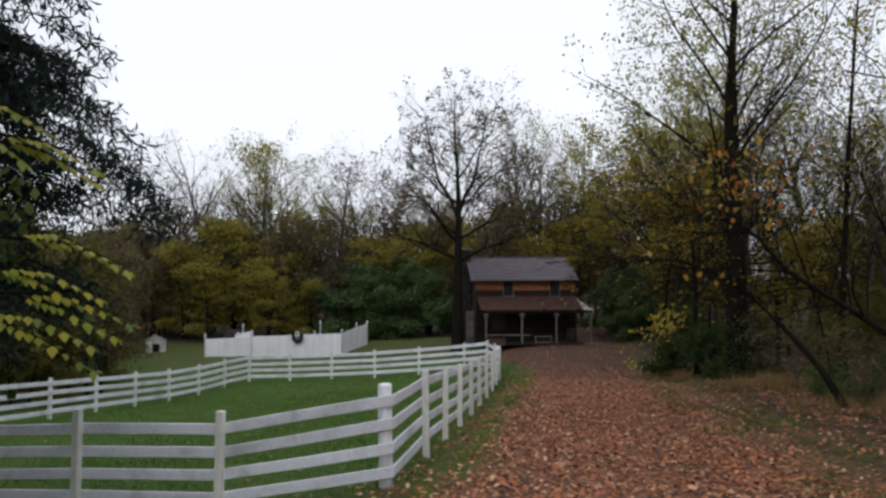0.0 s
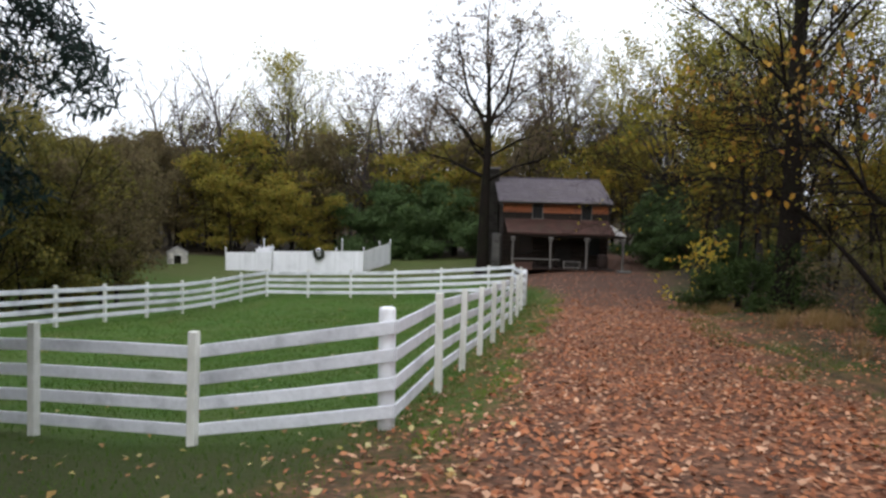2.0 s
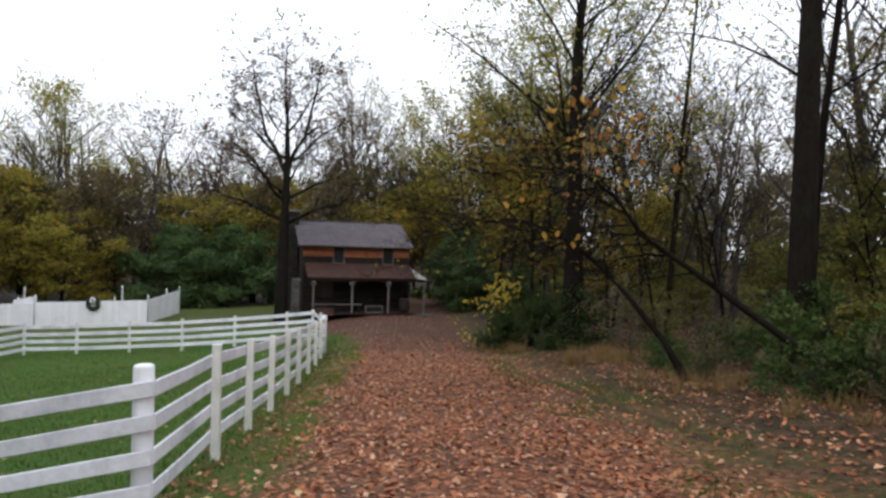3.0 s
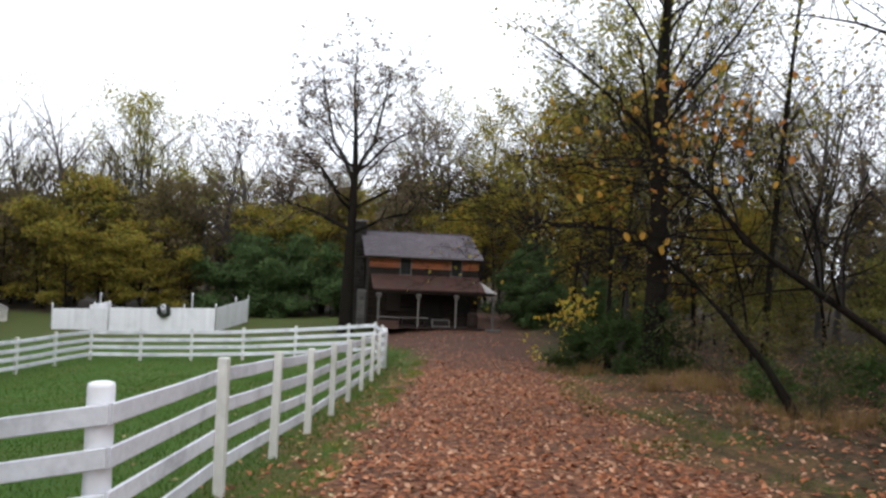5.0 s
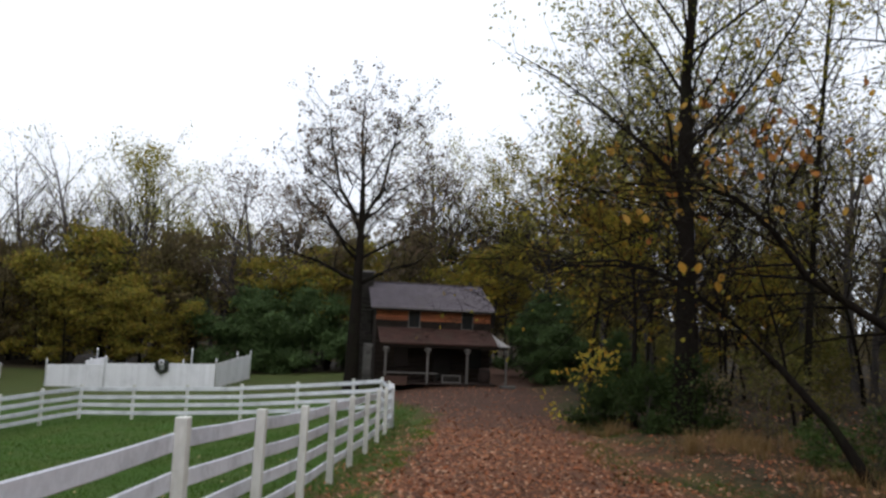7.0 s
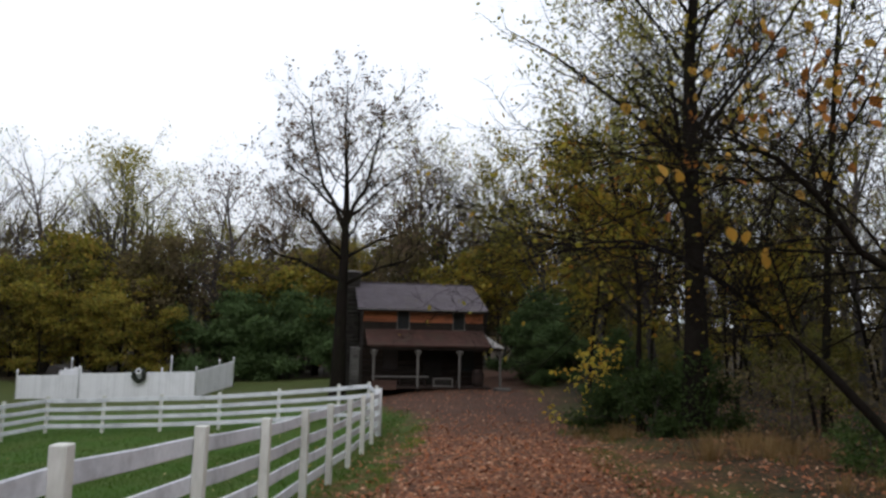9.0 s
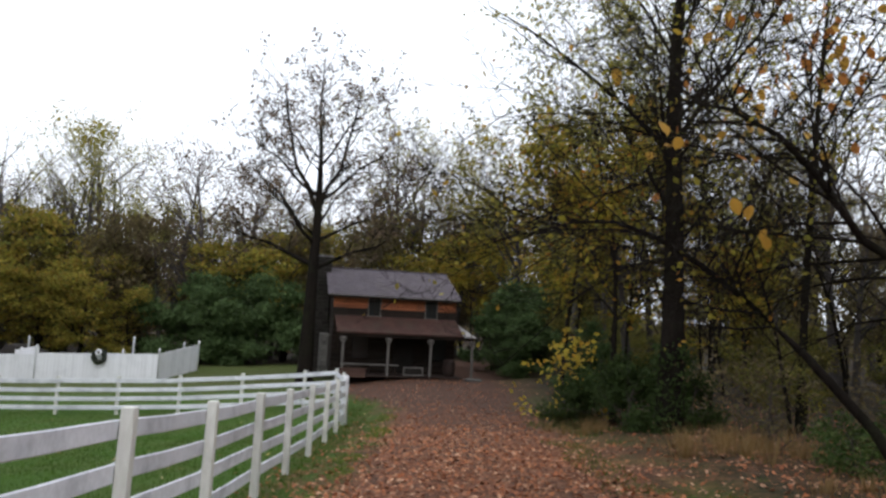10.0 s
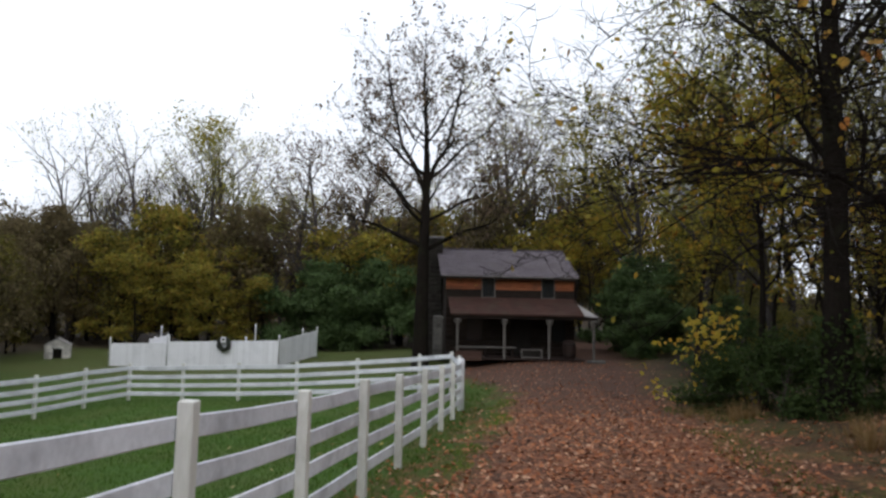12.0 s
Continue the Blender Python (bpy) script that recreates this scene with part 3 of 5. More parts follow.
def house():
    root = thing("log_house", "old two-storey log house with orange clapboard, grey shingle roof and porch", "house")
    root.matrix_world = HOUSE
    rng = random.Random(5)
    P_TOP = 2.72
    # log walls below and on the sides
    for z in np.arange(0.0, 2.6, 0.26):
        part("log", plank("log", (0, 0.09, z), (HW, 0.09, z), 0.245, 0.18, M_LOG, rng), root)
    for x in (0.09, HW - 0.09):
        for z in np.arange(0.0, EAVE - 0.1, 0.26):
            part("log", plank("log", (x, 0.19, z), (x, HD - 0.19, z), 0.245, 0.17, M_LOG, rng), root)
    for z in np.arange(0.0, EAVE - 0.1, 0.26):
        part("log", plank("log", (0, HD - 0.09, z), (HW, HD - 0.09, z), 0.245, 0.18, M_LOG, rng), root)
    # upper front clapboards, the lowest four courses dark, parted by two windows
    wins = ((1.68, 2.28), (4.5, 5.1))
    z0, z1, n = 2.6, EAVE, 9
    step = (z1 - z0) / n
    spans = [(0.0, wins[0][0]), (wins[0][1], wins[1][0]), (wins[1][1], HW)]
    for i in range(n):
        for a, b in spans:
            me = plank("clapboard", (a, 0.06 - 0.004 * i, z0 + i * step), (b, 0.06 - 0.004 * i, z0 + i * step), step - 0.008, 0.03, M_CLAP if i > 3 else M_LOG, rng)
            part("clapboard", me, root)
    part("upper_wall", box_mesh("upper_wall", HW - 0.02, 0.1, z1 - z0, M_LOG, 0), root).location = (HW / 2, 0.16, z0)
    for a, b in wins:
        w = part("window", box_mesh("window", b - a, 0.04, z1 - z0 - 0.25, M_GLASS, 0), root, "dark old window")
        w.location = ((a + b) / 2, 0.08, z0 + 0.22)
        for x in (a, b):
            part("window_frame", box_mesh("window_frame", 0.05, 0.06, z1 - z0 - 0.2, M_GREYWOOD, 0.006), w).location = (x - (a + b) / 2, -0.04, -0.02)
        part("mullion", box_mesh("mullion", 0.03, 0.04, z1 - z0 - 0.25, M_LOG, 0.004), w).location = (0, -0.025, 0)
        part("sill", box_mesh("sill", b - a + 0.1, 0.08, 0.05, M_GREYWOOD, 0.006), w).location = (0, -0.05, -0.05)
    # gables
    for x in (0.0, HW - 0.12):
        vs = [(x, 0, EAVE), (x, HD, EAVE), (x, HD / 2, RIDGE - 0.05)]
        vs += [(a + 0.12, b, c) for a, b, c in vs]
        part("gable", mesh_of("gable", vs, [(0, 2, 1), (3, 4, 5), (0, 1, 4, 3), (1, 2, 5, 4), (2, 0, 3, 5)], M_LOG), root)
    # main roof: courses of shingles
    def slope(name, x0, x1, ya, za, yb, zb, mat, courses, label):
        deck = part(name, mesh_of(name, [(x0, ya, za), (x1, ya, za), (x1, yb, zb), (x0, yb, zb), (x0, ya, za - 0.05), (x1, ya, za - 0.05), (x1, yb, zb - 0.05), (x0, yb, zb - 0.05)],
                                  [(0, 1, 2, 3), (7, 6, 5, 4), (0, 4, 5, 1), (1, 5, 6, 2), (2, 6, 7, 3), (3, 7, 4, 0)], mat), root, label)
        vs, fs = [], []
        L = math.hypot(yb - ya, zb - za)
        dy, dz = (yb - ya) / L, (zb - za) / L
        ny, nz = -dz * (1 if dy > 0 else -1), abs(dy)
        ex = L / courses
        for c in range(courses):
            x = x0 + rng.uniform(-0.1, 0)
            while x < x1:
                w = rng.uniform(0.13, 0.26)
                a, b = max(x, x0), min(x + w - 0.008, x1)
                x += w
                if b - a < 0.03:
                    continue
                s0 = c * ex + rng.uniform(-0.02, 0.01)
                s1 = min(s0 + ex * 1.35, L)
                lo, hi = rng.uniform(0.022, 0.034), 0.01
                k = len(vs)
                for s, t in ((s0, 0.004), (s0, lo), (s1, hi)):
                    y, z = ya + dy * s + ny * t, za + dz * s + nz * t
                    vs += [(a, y, z), (b, y, z)]
                fs += [(k, k + 1, k + 3, k + 2), (k + 2, k + 3, k + 5, k + 4), (k, k + 2, k + 4), (k + 1, k + 5, k + 3)]
        tagged(part("shingles", mesh_of("shingles", vs, fs, mat), deck), "", "", "", "stuff")
        return deck
    y_lo, run = -0.32, HD / 2 + 0.32
    drop = (RIDGE - EAVE) / (HD / 2) * 0.32
    slope("front_roof", -0.3, HW + 0.18, y_lo, EAVE - drop + 0.06, HD / 2, RIDGE + 0.06, M_SHINGLE, 16, "grey weathered shingle roof slope")
    slope("back_roof", -0.3, HW + 0.18, HD + 0.32, EAVE - drop + 0.06, HD / 2, RIDGE + 0.06, M_SHINGLE, 12, "grey weathered shingle roof slope")
    part("ridge_board", plank("ridge_board", (-0.3, HD / 2 - 0.05, RIDGE + 0.04), (HW + 0.18, HD / 2 - 0.05, RIDGE + 0.04), 0.07, 0.16, M_SHINGLE, rng), root)
    part("eave_board", plank("eave_board", (-0.28, y_lo + 0.03, EAVE - drop - 0.09), (HW + 0.16, y_lo + 0.03, EAVE - drop - 0.09), 0.1, 0.03, M_LOG), root)
    part("drip_edge", plank("drip_edge", (-0.3, y_lo - 0.012, EAVE - drop + 0.015), (HW + 0.18, y_lo - 0.012, EAVE - drop + 0.015), 0.035, 0.02, M_TIN, rng), root, "pale tin drip edge")
    # porch roof with its pale hipped end
    slope("porch_roof", 0.1, HW - 0.02, -PORCH_D, 2.04, 0.0, P_TOP + 0.06, M_REDSHINGLE, 9, "red-brown shingle porch roof")
    hip = [(HW - 0.02, -PORCH_D, 2.04), (HW + 0.62, -PORCH_D, 2.0), (HW + 0.2, -0.2, 2.5), (HW - 0.02, -0.1, 2.66)]
    hip += [(a, b, c - 0.045) for a, b, c in hip]
    part("porch_roof_end", mesh_of("porch_roof_end", hip, [(0, 1, 2, 3), (7, 6, 5, 4), (0, 4, 5, 1), (1, 5, 6, 2), (2, 6, 7, 3), (3, 7, 4, 0)], M_TIN), root, "pale worn tin end of the porch roof")
    part("porch_beam", plank("porch_beam", (0.3, -PORCH_D + 0.14, 1.84), (HW + 0.5, -PORCH_D + 0.14, 1.84), 0.15, 0.12, M_LOG, rng), root)
    for x in np.arange(0.4, HW, 0.62):
        part("porch_rafter", plank("porch_rafter", (x, -PORCH_D + 0.1, 1.92), (x, 0.0, 2.62), 0.09, 0.06, M_LOG), root)
    post = box_mesh("porch_post", 0.1, 0.1, 1.84, M_GREYWOOD, 0.018, 0.0)
    for x in (0.42, 2.5, 4.5, 6.5):
        p = part("porch_post", post, root, "silvered square porch post")
        p.location = (x, -PORCH_D + 0.14, 0)
        part("capital", box_mesh("capital", 0.22, 0.2, 0.09, M_GREYWOOD, 0.02), p).location = (0, 0, 1.74)
        for s in (-1, 1):
            br = part("brace", plank("brace", (s * 0.04, 0, 1.55), (s * 0.17, 0, 1.72), 0.07, 0.05, M_GREYWOOD), p)
    for i, x in enumerate(np.arange(0.3, HW, 0.24)):
        part("floor_plank", box_mesh("floor_plank", 0.232, PORCH_D - 0.05, 0.06, M_PLANK, 0.006), root).location = (x + 0.12, -PORCH_D / 2, 0.05)
    for x0, x1, h in ((1.0, 1.75, 1.0), (4.9, 5.6, 1.0)):
        part("ground_window", box_mesh("ground_window", x1 - x0, 0.06, h, M_GLASS, 0.005), root, "dark ground-floor window").location = ((x0 + x1) / 2, -0.03, 0.8)
    # door near-black: the deep porch's shade is put into its colour
    part("door", box_mesh("door", 0.95, 0.07, 1.95, M_DARK, 0.01), root, "dark plank door").location = (3.5, -0.03, 0.1)
    # stone chimney on the gable
    ch = part("chimney", box_mesh("chimney", 0.9, 1.5, 5.95, M_DARKSTONE, 0.03, -0.2), root, "grey field-stone chimney")
    ch.location = (-0.5, HD / 2, 0)
    stone_shapes = [box_mesh("stone", *s, M_STONE, 0.025) for s in ((0.34, 0.08, 0.17), (0.24, 0.08, 0.2), (0.42, 0.08, 0.14))]
    dark_shapes = [box_mesh("stone", *s, M_DARKSTONE, 0.025) for s in ((0.34, 0.08, 0.17), (0.26, 0.08, 0.2), (0.4, 0.08, 0.15))]
    for z in np.arange(0.0, 5.6, 0.21):
        for x in (-0.27, 0.02, 0.3):
            part("stone", rng.choice(dark_shapes), ch).location = (x + rng.uniform(-0.03, 0.03), -0.77, z)
        for y in (-0.55, -0.18, 0.18, 0.55):
            part("stone", rng.choice(dark_shapes), ch).matrix_basis = pose(-0.47, y + rng.uniform(-0.03, 0.03), z, 0, 0, 90)
    part("chimney_cap", box_mesh("chimney_cap", 1.06, 1.66, 0.09, M_TIN, 0.015), ch, "pale chimney cap").location = (0, 0, 5.75)
    # quoin stack of pale stones by the front corner
    pier = part("corner_pier", box_mesh("corner_pier", 0.42, 0.4, 1.9, M_STONE, 0.03), root, "pale stone pier at the front corner")
    pier.location = (-0.35, 0.1, 0)
    for z in np.arange(0.02, 1.75, 0.19):
        part("stone", rng.choice(stone_shapes), pier).location = (rng.uniform(-0.04, 0.04), -0.2, z)
    return root


house()


def on_porch(x, y, z=0.0):
    return HOUSE @ pose(x, y, z)


bench = thing("porch_bench", "long low plank bench on the porch of the log house", "bench")
bench.matrix_world = on_porch(1.75, -1.15, 0.11)
part("seat", box_mesh("seat", 2.7, 0.34, 0.05, M_GREYWOOD, 0.008, 0.42), bench)
for x in (-1.2, 0.0, 1.2):
    part("leg", box_mesh("leg", 0.07, 0.3, 0.42, M_LOG, 0.008), bench).location = (x, 0, 0)
crate = thing("wooden_crate", "low open wooden crate with pale edge slats on the porch", "crate")
crate.matrix_world = on_porch(3.75, -1.35, 0.11)
for z in (0.02, 0.36):
    part("slat", box_mesh("slat", 0.95, 0.03, 0.055, M_GREYWOOD, 0.005, z), crate, "pale edge slat").location = (0, -0.22, 0)
for x in (-0.45, 0.45):
    part("corner_batten", box_mesh("corner_batten", 0.05, 0.035, 0.4, M_GREYWOOD, 0.005, 0.015), crate).location = (x, -0.225, 0)
    part("side_panel", box_mesh("side_panel", 0.03, 0.42, 0.4, M_LOG, 0.005), crate).location = (x, 0, 0)
part("back_panel", box_mesh("back_panel", 0.9, 0.03, 0.4, M_DARK, 0.005), crate).location = (0, 0.2, 0)
part("base", box_mesh("base", 0.9, 0.4, 0.02, M_LOG, 0.003), crate)
barrel = thing("barrel", "old dark wooden barrel standing on the porch", "barrel")
barrel.matrix_world = on_porch(5.55, -1.1, 0.11)
part("cask", round_mesh("cask", [(0, 0.24), (0.2, 0.29), (0.4, 0.305), (0.6, 0.29), (0.8, 0.24)], M_PLANK, 16), barrel)
for z, r in ((0.15, 0.285), (0.6, 0.296)):
    part("hoop", round_mesh("hoop", [(z, r), (z + 0.05, r + 0.004)], M_DARK, 16), barrel)
red_board = thing("board_stack", "weathered brown boards leaning low against the porch front", "boards")
red_board.matrix_world = on_porch(0.9, -2.02, 0.0)
for i in range(3):
    part("board", box_mesh("board", 1.15, 0.03, 0.13, M_RED, 0.004, 0.02 + i * 0.14), red_board).location = (0, 0.012 * i, 0)
stone_step = tagged(new("stone_step", box_mesh("stone_step", 0.75, 0.4, 0.14, M_STONE, 0.03)), "pale flat stone step beside the porch post", "step")
stone_step.matrix_world = on_porch(6.5, -2.1, -0.02)

# ---- trees ----
def tube(vs, fs, pts, radii, sides):
    """Adds a tapering tube along pts."""
    k0 = len(vs)
    for i, p in enumerate(pts):
        d = (pts[min(i + 1, len(pts) - 1)] - pts[max(i - 1, 0)]).normalized()
        a = d.orthogonal().normalized()
        b = d.cross(a)
        for j in range(sides):
            t = 2 * math.pi * j / sides
            vs.append(tuple(p + (a * math.cos(t) + b * math.sin(t)) * radii[i]))
    for i in range(len(pts) - 1):
        for j in range(sides):
            n = (j + 1) % sides
            fs.append((k0 + i * sides + j, k0 + i * sides + n, k0 + (i + 1) * sides + n, k0 + (i + 1) * sides + j))


def branch_line(rng, p, d, length, n, wobble, lift):
    pts = [p.copy()]
    for _ in range(n):
        d = (d + Vector((rng.gauss(0, wobble), rng.gauss(0, wobble), rng.gauss(0, wobble) + lift))).normalized()
        p = p + d * (length / n)
        pts.append(p.copy())
    return pts


def sprout(rng, pts, radius, level, spec, vs, fs, tips, slim=0.55, thin=0.0035):
    """Side branches of one branch, and theirs, down to twigs."""
    count, ratio, spread, lift, wobble, start = spec[level]
    total = sum((b - a).length for a, b in zip(pts[:-1], pts[1:]))
    for c in range(count):
        f = start + (1 - start) * (c + rng.random()) / count
        x = f * (len(pts) - 1)
        i = min(int(x), len(pts) - 2)
        p = pts[i].lerp(pts[i + 1], x - i)
        d = (pts[i + 1] - pts[i]).normalized()
        side = d.orthogonal().normalized()
        side.rotate(Matrix.Rotation(rng.uniform(0, 2 * math.pi), 3, d))
        nd = (d * (1 - spread) + side * spread + Vector((0, 0, lift))).normalized()
        nd.z = max(nd.z, -0.18)
        u = (f - start) / (1 - start)
        swell = 0.45 + 0.75 * math.sin(math.pi * (0.2 + 0.65 * u)) if level == 0 else 1.15 - 0.6 * f
        L = total * ratio * rng.uniform(0.7, 1.12) * swell
        r = max(radius * (1 - 0.75 * f) * slim, thin)
        last = level + 1 >= len(spec)
        seg = 2 if last else (3 if level else 4)
        line = branch_line(rng, p, nd, L, seg, wobble, lift * 0.25)
        tube(vs, fs, line, [r * (1 - 0.8 * q / seg) for q in range(seg + 1)], 3 if last else (4 if level else 5))
        if last:
            tips += line[1:]
        else:
            sprout(rng, line, r, level + 1, spec, vs, fs, tips, 0.55, thin)


def leaves_at(rng, tips, count, size, spread, droop=0.5, broad=0.33, single=False, flat=1.0, clump=1.0):
    """Small pointed leaves about the twig points: clump is the share of twigs that bear them, flat squeezes each spray level."""
    g = np.random.default_rng(rng.randrange(1 << 30))
    t = np.array([tuple(p) for p in tips])
    if clump < 1:
        t = t[g.random(len(t)) < clump]
    c = t[g.integers(0, len(t), count)] + g.normal(0, spread, (count, 3)) * np.array([1, 1, flat])
    a = g.normal(0, 1, (count, 3)) * np.array([1, 1, 0.4 + 0.6 * flat])
    a[:, 2] -= droop
    a /= np.linalg.norm(a, axis=1)[:, None]
    b = np.cross(a, g.normal(0, 1, (count, 3)) * np.array([flat, flat, 1]))
    b /= np.linalg.norm(b, axis=1)[:, None]
    s = (size * g.uniform(0.6, 1.35, count))[:, None]
    if single:
        return np.stack([c, c + a * s * 0.95 + b * s * broad, c + a * s * 0.6 - b * s * broad * 1.3], 1)
    return np.stack([c, c + a * s * 0.55 + b * s * broad, c + a * s, c + a * s * 0.5 - b * s * broad], 1)


def tree_meshes(seed, height, radius, spec, leaf_count, leaf_size, leaf_spread, bark, leaf_mat, lean=(0, 0), bend=0.05, clear=0.3, line=None, single=False, slim=0.55, thin=0.0035, taper=1.2, flat=1.0, clump=1.0, droop=0.5):
    rng = random.Random(seed)
    if line is None:
        line = branch_line(rng, Vector((0, 0, -0.3)), Vector((lean[0], lean[1], 1)).normalized(), height, 9, bend, 0.03)
    vs, fs, tips = [], [], []
    n = len(line) - 1
    flare = [radius * (1.45 if i == 0 else 1.0) * (1 - 0.9 * (i / n) ** taper) for i in range(n + 1)]
    tube(vs, fs, line, flare, 9)
    first = list(spec[0])
    first[5] = clear
    sprout(rng, line, radius, 0, [tuple(first)] + list(spec[1:]), vs, fs, tips, slim, thin)
    wood = mesh_of("trunk", vs, fs, bark, True)
    crown = quads_mesh("crown", leaves_at(rng, tips, leaf_count, leaf_size, leaf_spread, droop, 0.4 if single else 0.33, single, flat, clump), leaf_mat, 3 if single else 4) if leaf_count else None
    return wood, crown


#            count ratio spread lift wobble start
SPEC_TALL = ((13, 0.34, 0.62, 0.22, 0.12, 0.3), (6, 0.5, 0.55, 0.12, 0.16, 0.2), (5, 0.5, 0.55, 0.08, 0.2, 0.2))
SPEC_ROUND = ((14, 0.42, 0.72, 0.18, 0.12, 0.3), (7, 0.52, 0.6, 0.12, 0.16, 0.15), (6, 0.5, 0.6, 0.08, 0.2, 0.15))
SPEC_SHRUB = ((14, 0.7, 0.75, 0.1, 0.16, 0.05), (6, 0.5, 0.65, 0.06, 0.2, 0.15))
SPEC_FAR = ((15, 0.35, 0.63, 0.28, 0.1, 0.3), (5, 0.52, 0.55, 0.14, 0.16, 0.2), (4, 0.55, 0.55, 0.08, 0.2, 0.2))

KINDS = {
    "bare": (dict(seed=11, height=17, radius=0.28, spec=SPEC_FAR, leaf_count=500, leaf_size=0.14, leaf_spread=0.3, bark=M_BARK_GREY, leaf_mat=L_BROWN, clear=0.35), "tall grey leafless autumn tree at the wood's edge"),
    "bare_forked": (dict(seed=17, height=15, radius=0.28, spec=SPEC_FAR, leaf_count=900, leaf_size=0.15, leaf_spread=0.35, bark=M_BARK_GREY, leaf_mat=L_PALE, lean=(0.16, 0), bend=0.09, clear=0.3), "leaning bare tree with a few pale leaves"),
    "yellow": (dict(seed=23, height=15, radius=0.28, spec=SPEC_FAR, leaf_count=4600, leaf_size=0.18, leaf_spread=0.4, bark=M_BARK_GREY, leaf_mat=L_YELLOW, clear=0.3, clump=0.3), "tall woodland tree with thin yellow-green autumn leaves"),
    "pale": (dict(seed=29, height=17, radius=0.28, spec=SPEC_FAR, leaf_count=3000, leaf_size=0.16, leaf_spread=0.4, bark=M_BARK_GREY, leaf_mat=L_PALE, clear=0.35, clump=0.4), "slender tree with sparse pale yellow leaves"),
    "russet": (dict(seed=31, height=14, radius=0.28, spec=SPEC_FAR, leaf_count=2600, leaf_size=0.18, leaf_spread=0.4, bark=M_BARK_GREY, leaf_mat=L_BROWN, clear=0.25, clump=0.35), "woodland tree with withered russet leaves"),
    "sapling": (dict(seed=33, height=11, radius=0.075, spec=SPEC_TALL, leaf_count=1300, leaf_size=0.11, leaf_spread=0.3, bark=M_BARK, leaf_mat=L_OLIVE, clear=0.2, bend=0.06, clump=0.25, flat=0.4), "thin dark woodland sapling with yellowing leaves"),
    "olive": (dict(seed=37, height=9, radius=0.13, spec=SPEC_FAR, leaf_count=4400, leaf_size=0.22, leaf_spread=0.42, bark=M_BARK, leaf_mat=L_OLIVE, clear=0.12, clump=0.2, flat=0.65), "small dense understorey tree with olive leaves"),
    "maple": (dict(seed=41, height=6.4, radius=0.1, spec=SPEC_ROUND, leaf_count=5200, leaf_size=0.2, leaf_spread=0.32, bark=M_BARK, leaf_mat=L_MAPLE, clear=0.12, clump=0.16, flat=0.5, droop=0.4), "small yellow maple at the wood's edge"),
    "autumn": (dict(seed=47, height=8.2, radius=0.11, spec=SPEC_ROUND, leaf_count=6000, leaf_size=0.15, leaf_spread=0.24, bark=M_BARK, leaf_mat=L_AUTUMN, clear=0.38, clump=0.2, flat=0.6), "understorey tree with yellow, olive and orange leaves"),
    "weeping": (dict(seed=49, height=17, radius=0.1, spec=SPEC_TALL, leaf_count=3400, leaf_size=0.19, leaf_spread=0.28, bark=M_BARK, leaf_mat=L_PALE, clear=0.35, clump=0.35, droop=2.2), "slender tree hung with pale drooping leaves"),
    "drab": (dict(seed=43, height=9.0, radius=0.14, spec=SPEC_FAR, leaf_count=4200, leaf_size=0.24, leaf_spread=0.45, bark=M_BARK, leaf_mat=L_DRAB, clear=0.08, clump=0.22, flat=0.8), "drab brown understorey tree in the wood"),
}
MADE = {}


def plant(kind, x, y, scale=1.0, turn=0.0, name="woodland_tree", tall=1.0):
    spec, label = KINDS[kind]
    m = pose(x, y, land(x, y) - 0.05, 0, 0, turn)
    if kind not in MADE:
        wood, crown = tree_meshes(**spec, single=kind != "yellow_bush", thin=0.0035 if "bush" in kind else 0.0105)
        root = thing(name, label, "tree", "woodland trees")
        part("trunk", wood, root)
        if crown:
            part("crown", crown, root)
        MADE[kind] = root
        root.matrix_basis = m @ Matrix.Diagonal((scale, scale, scale * tall, 1))
        return root
    src = MADE[kind]
    ob = copy_thing(src, m)
    ob.scale = (scale, scale, scale * tall)
    return ob


def shrub_kind(key, seed, height, leaf_mat, label, count=3600, size=0.16, spread=0.22, clump=1.0, flat=1.0):
    KINDS[key] = (dict(seed=seed, height=height, radius=0.05, spec=SPEC_SHRUB, leaf_count=count, leaf_size=size, leaf_spread=spread, bark=M_TWIG, leaf_mat=leaf_mat, clear=0.05, bend=0.15, clump=clump, flat=flat), label)


shrub_kind("evergreen", 51, 4.6, L_HEDGE, "broad dark evergreen shrub behind the lawn", 9000, 0.26, 0.4, 0.3, 0.6)
shrub_kind("green_bush", 53, 1.7, L_GREEN, "low dark green bush beside the lane", 4600, 0.10, 0.14, 0.45)
shrub_kind("fresh_bush", 57, 1.5, L_FRESH, "leggy green undergrowth bush at the wood's edge", 2300, 0.11, 0.16, 0.35, 0.6)
shrub_kind("olive_bush", 59, 2.6, L_OLIVE, "olive autumn bush under the trees", 3600, 0.14, 0.22, 0.35, 0.5)
shrub_kind("yellow_bush", 61, 1.9, L_BUSH, "thin bush with bright yellow leaves beside the lane", 210, 0.17, 0.12, 0.25)
shrub_kind("thicket_bush", 71, 3.6, L_UNDER, "yellow-olive thicket under the trees", 3400, 0.13, 0.3, 0.22, 0.4)
shrub_kind("drab_bush", 73, 3.4, L_UNDER, "brown withered thicket under the trees", 3000, 0.13, 0.3, 0.22, 0.4)
shrub_kind("twig_bush", 67, 2.6, L_DRAB, "bare tangled brush in the wood", 900, 0.12, 0.25)

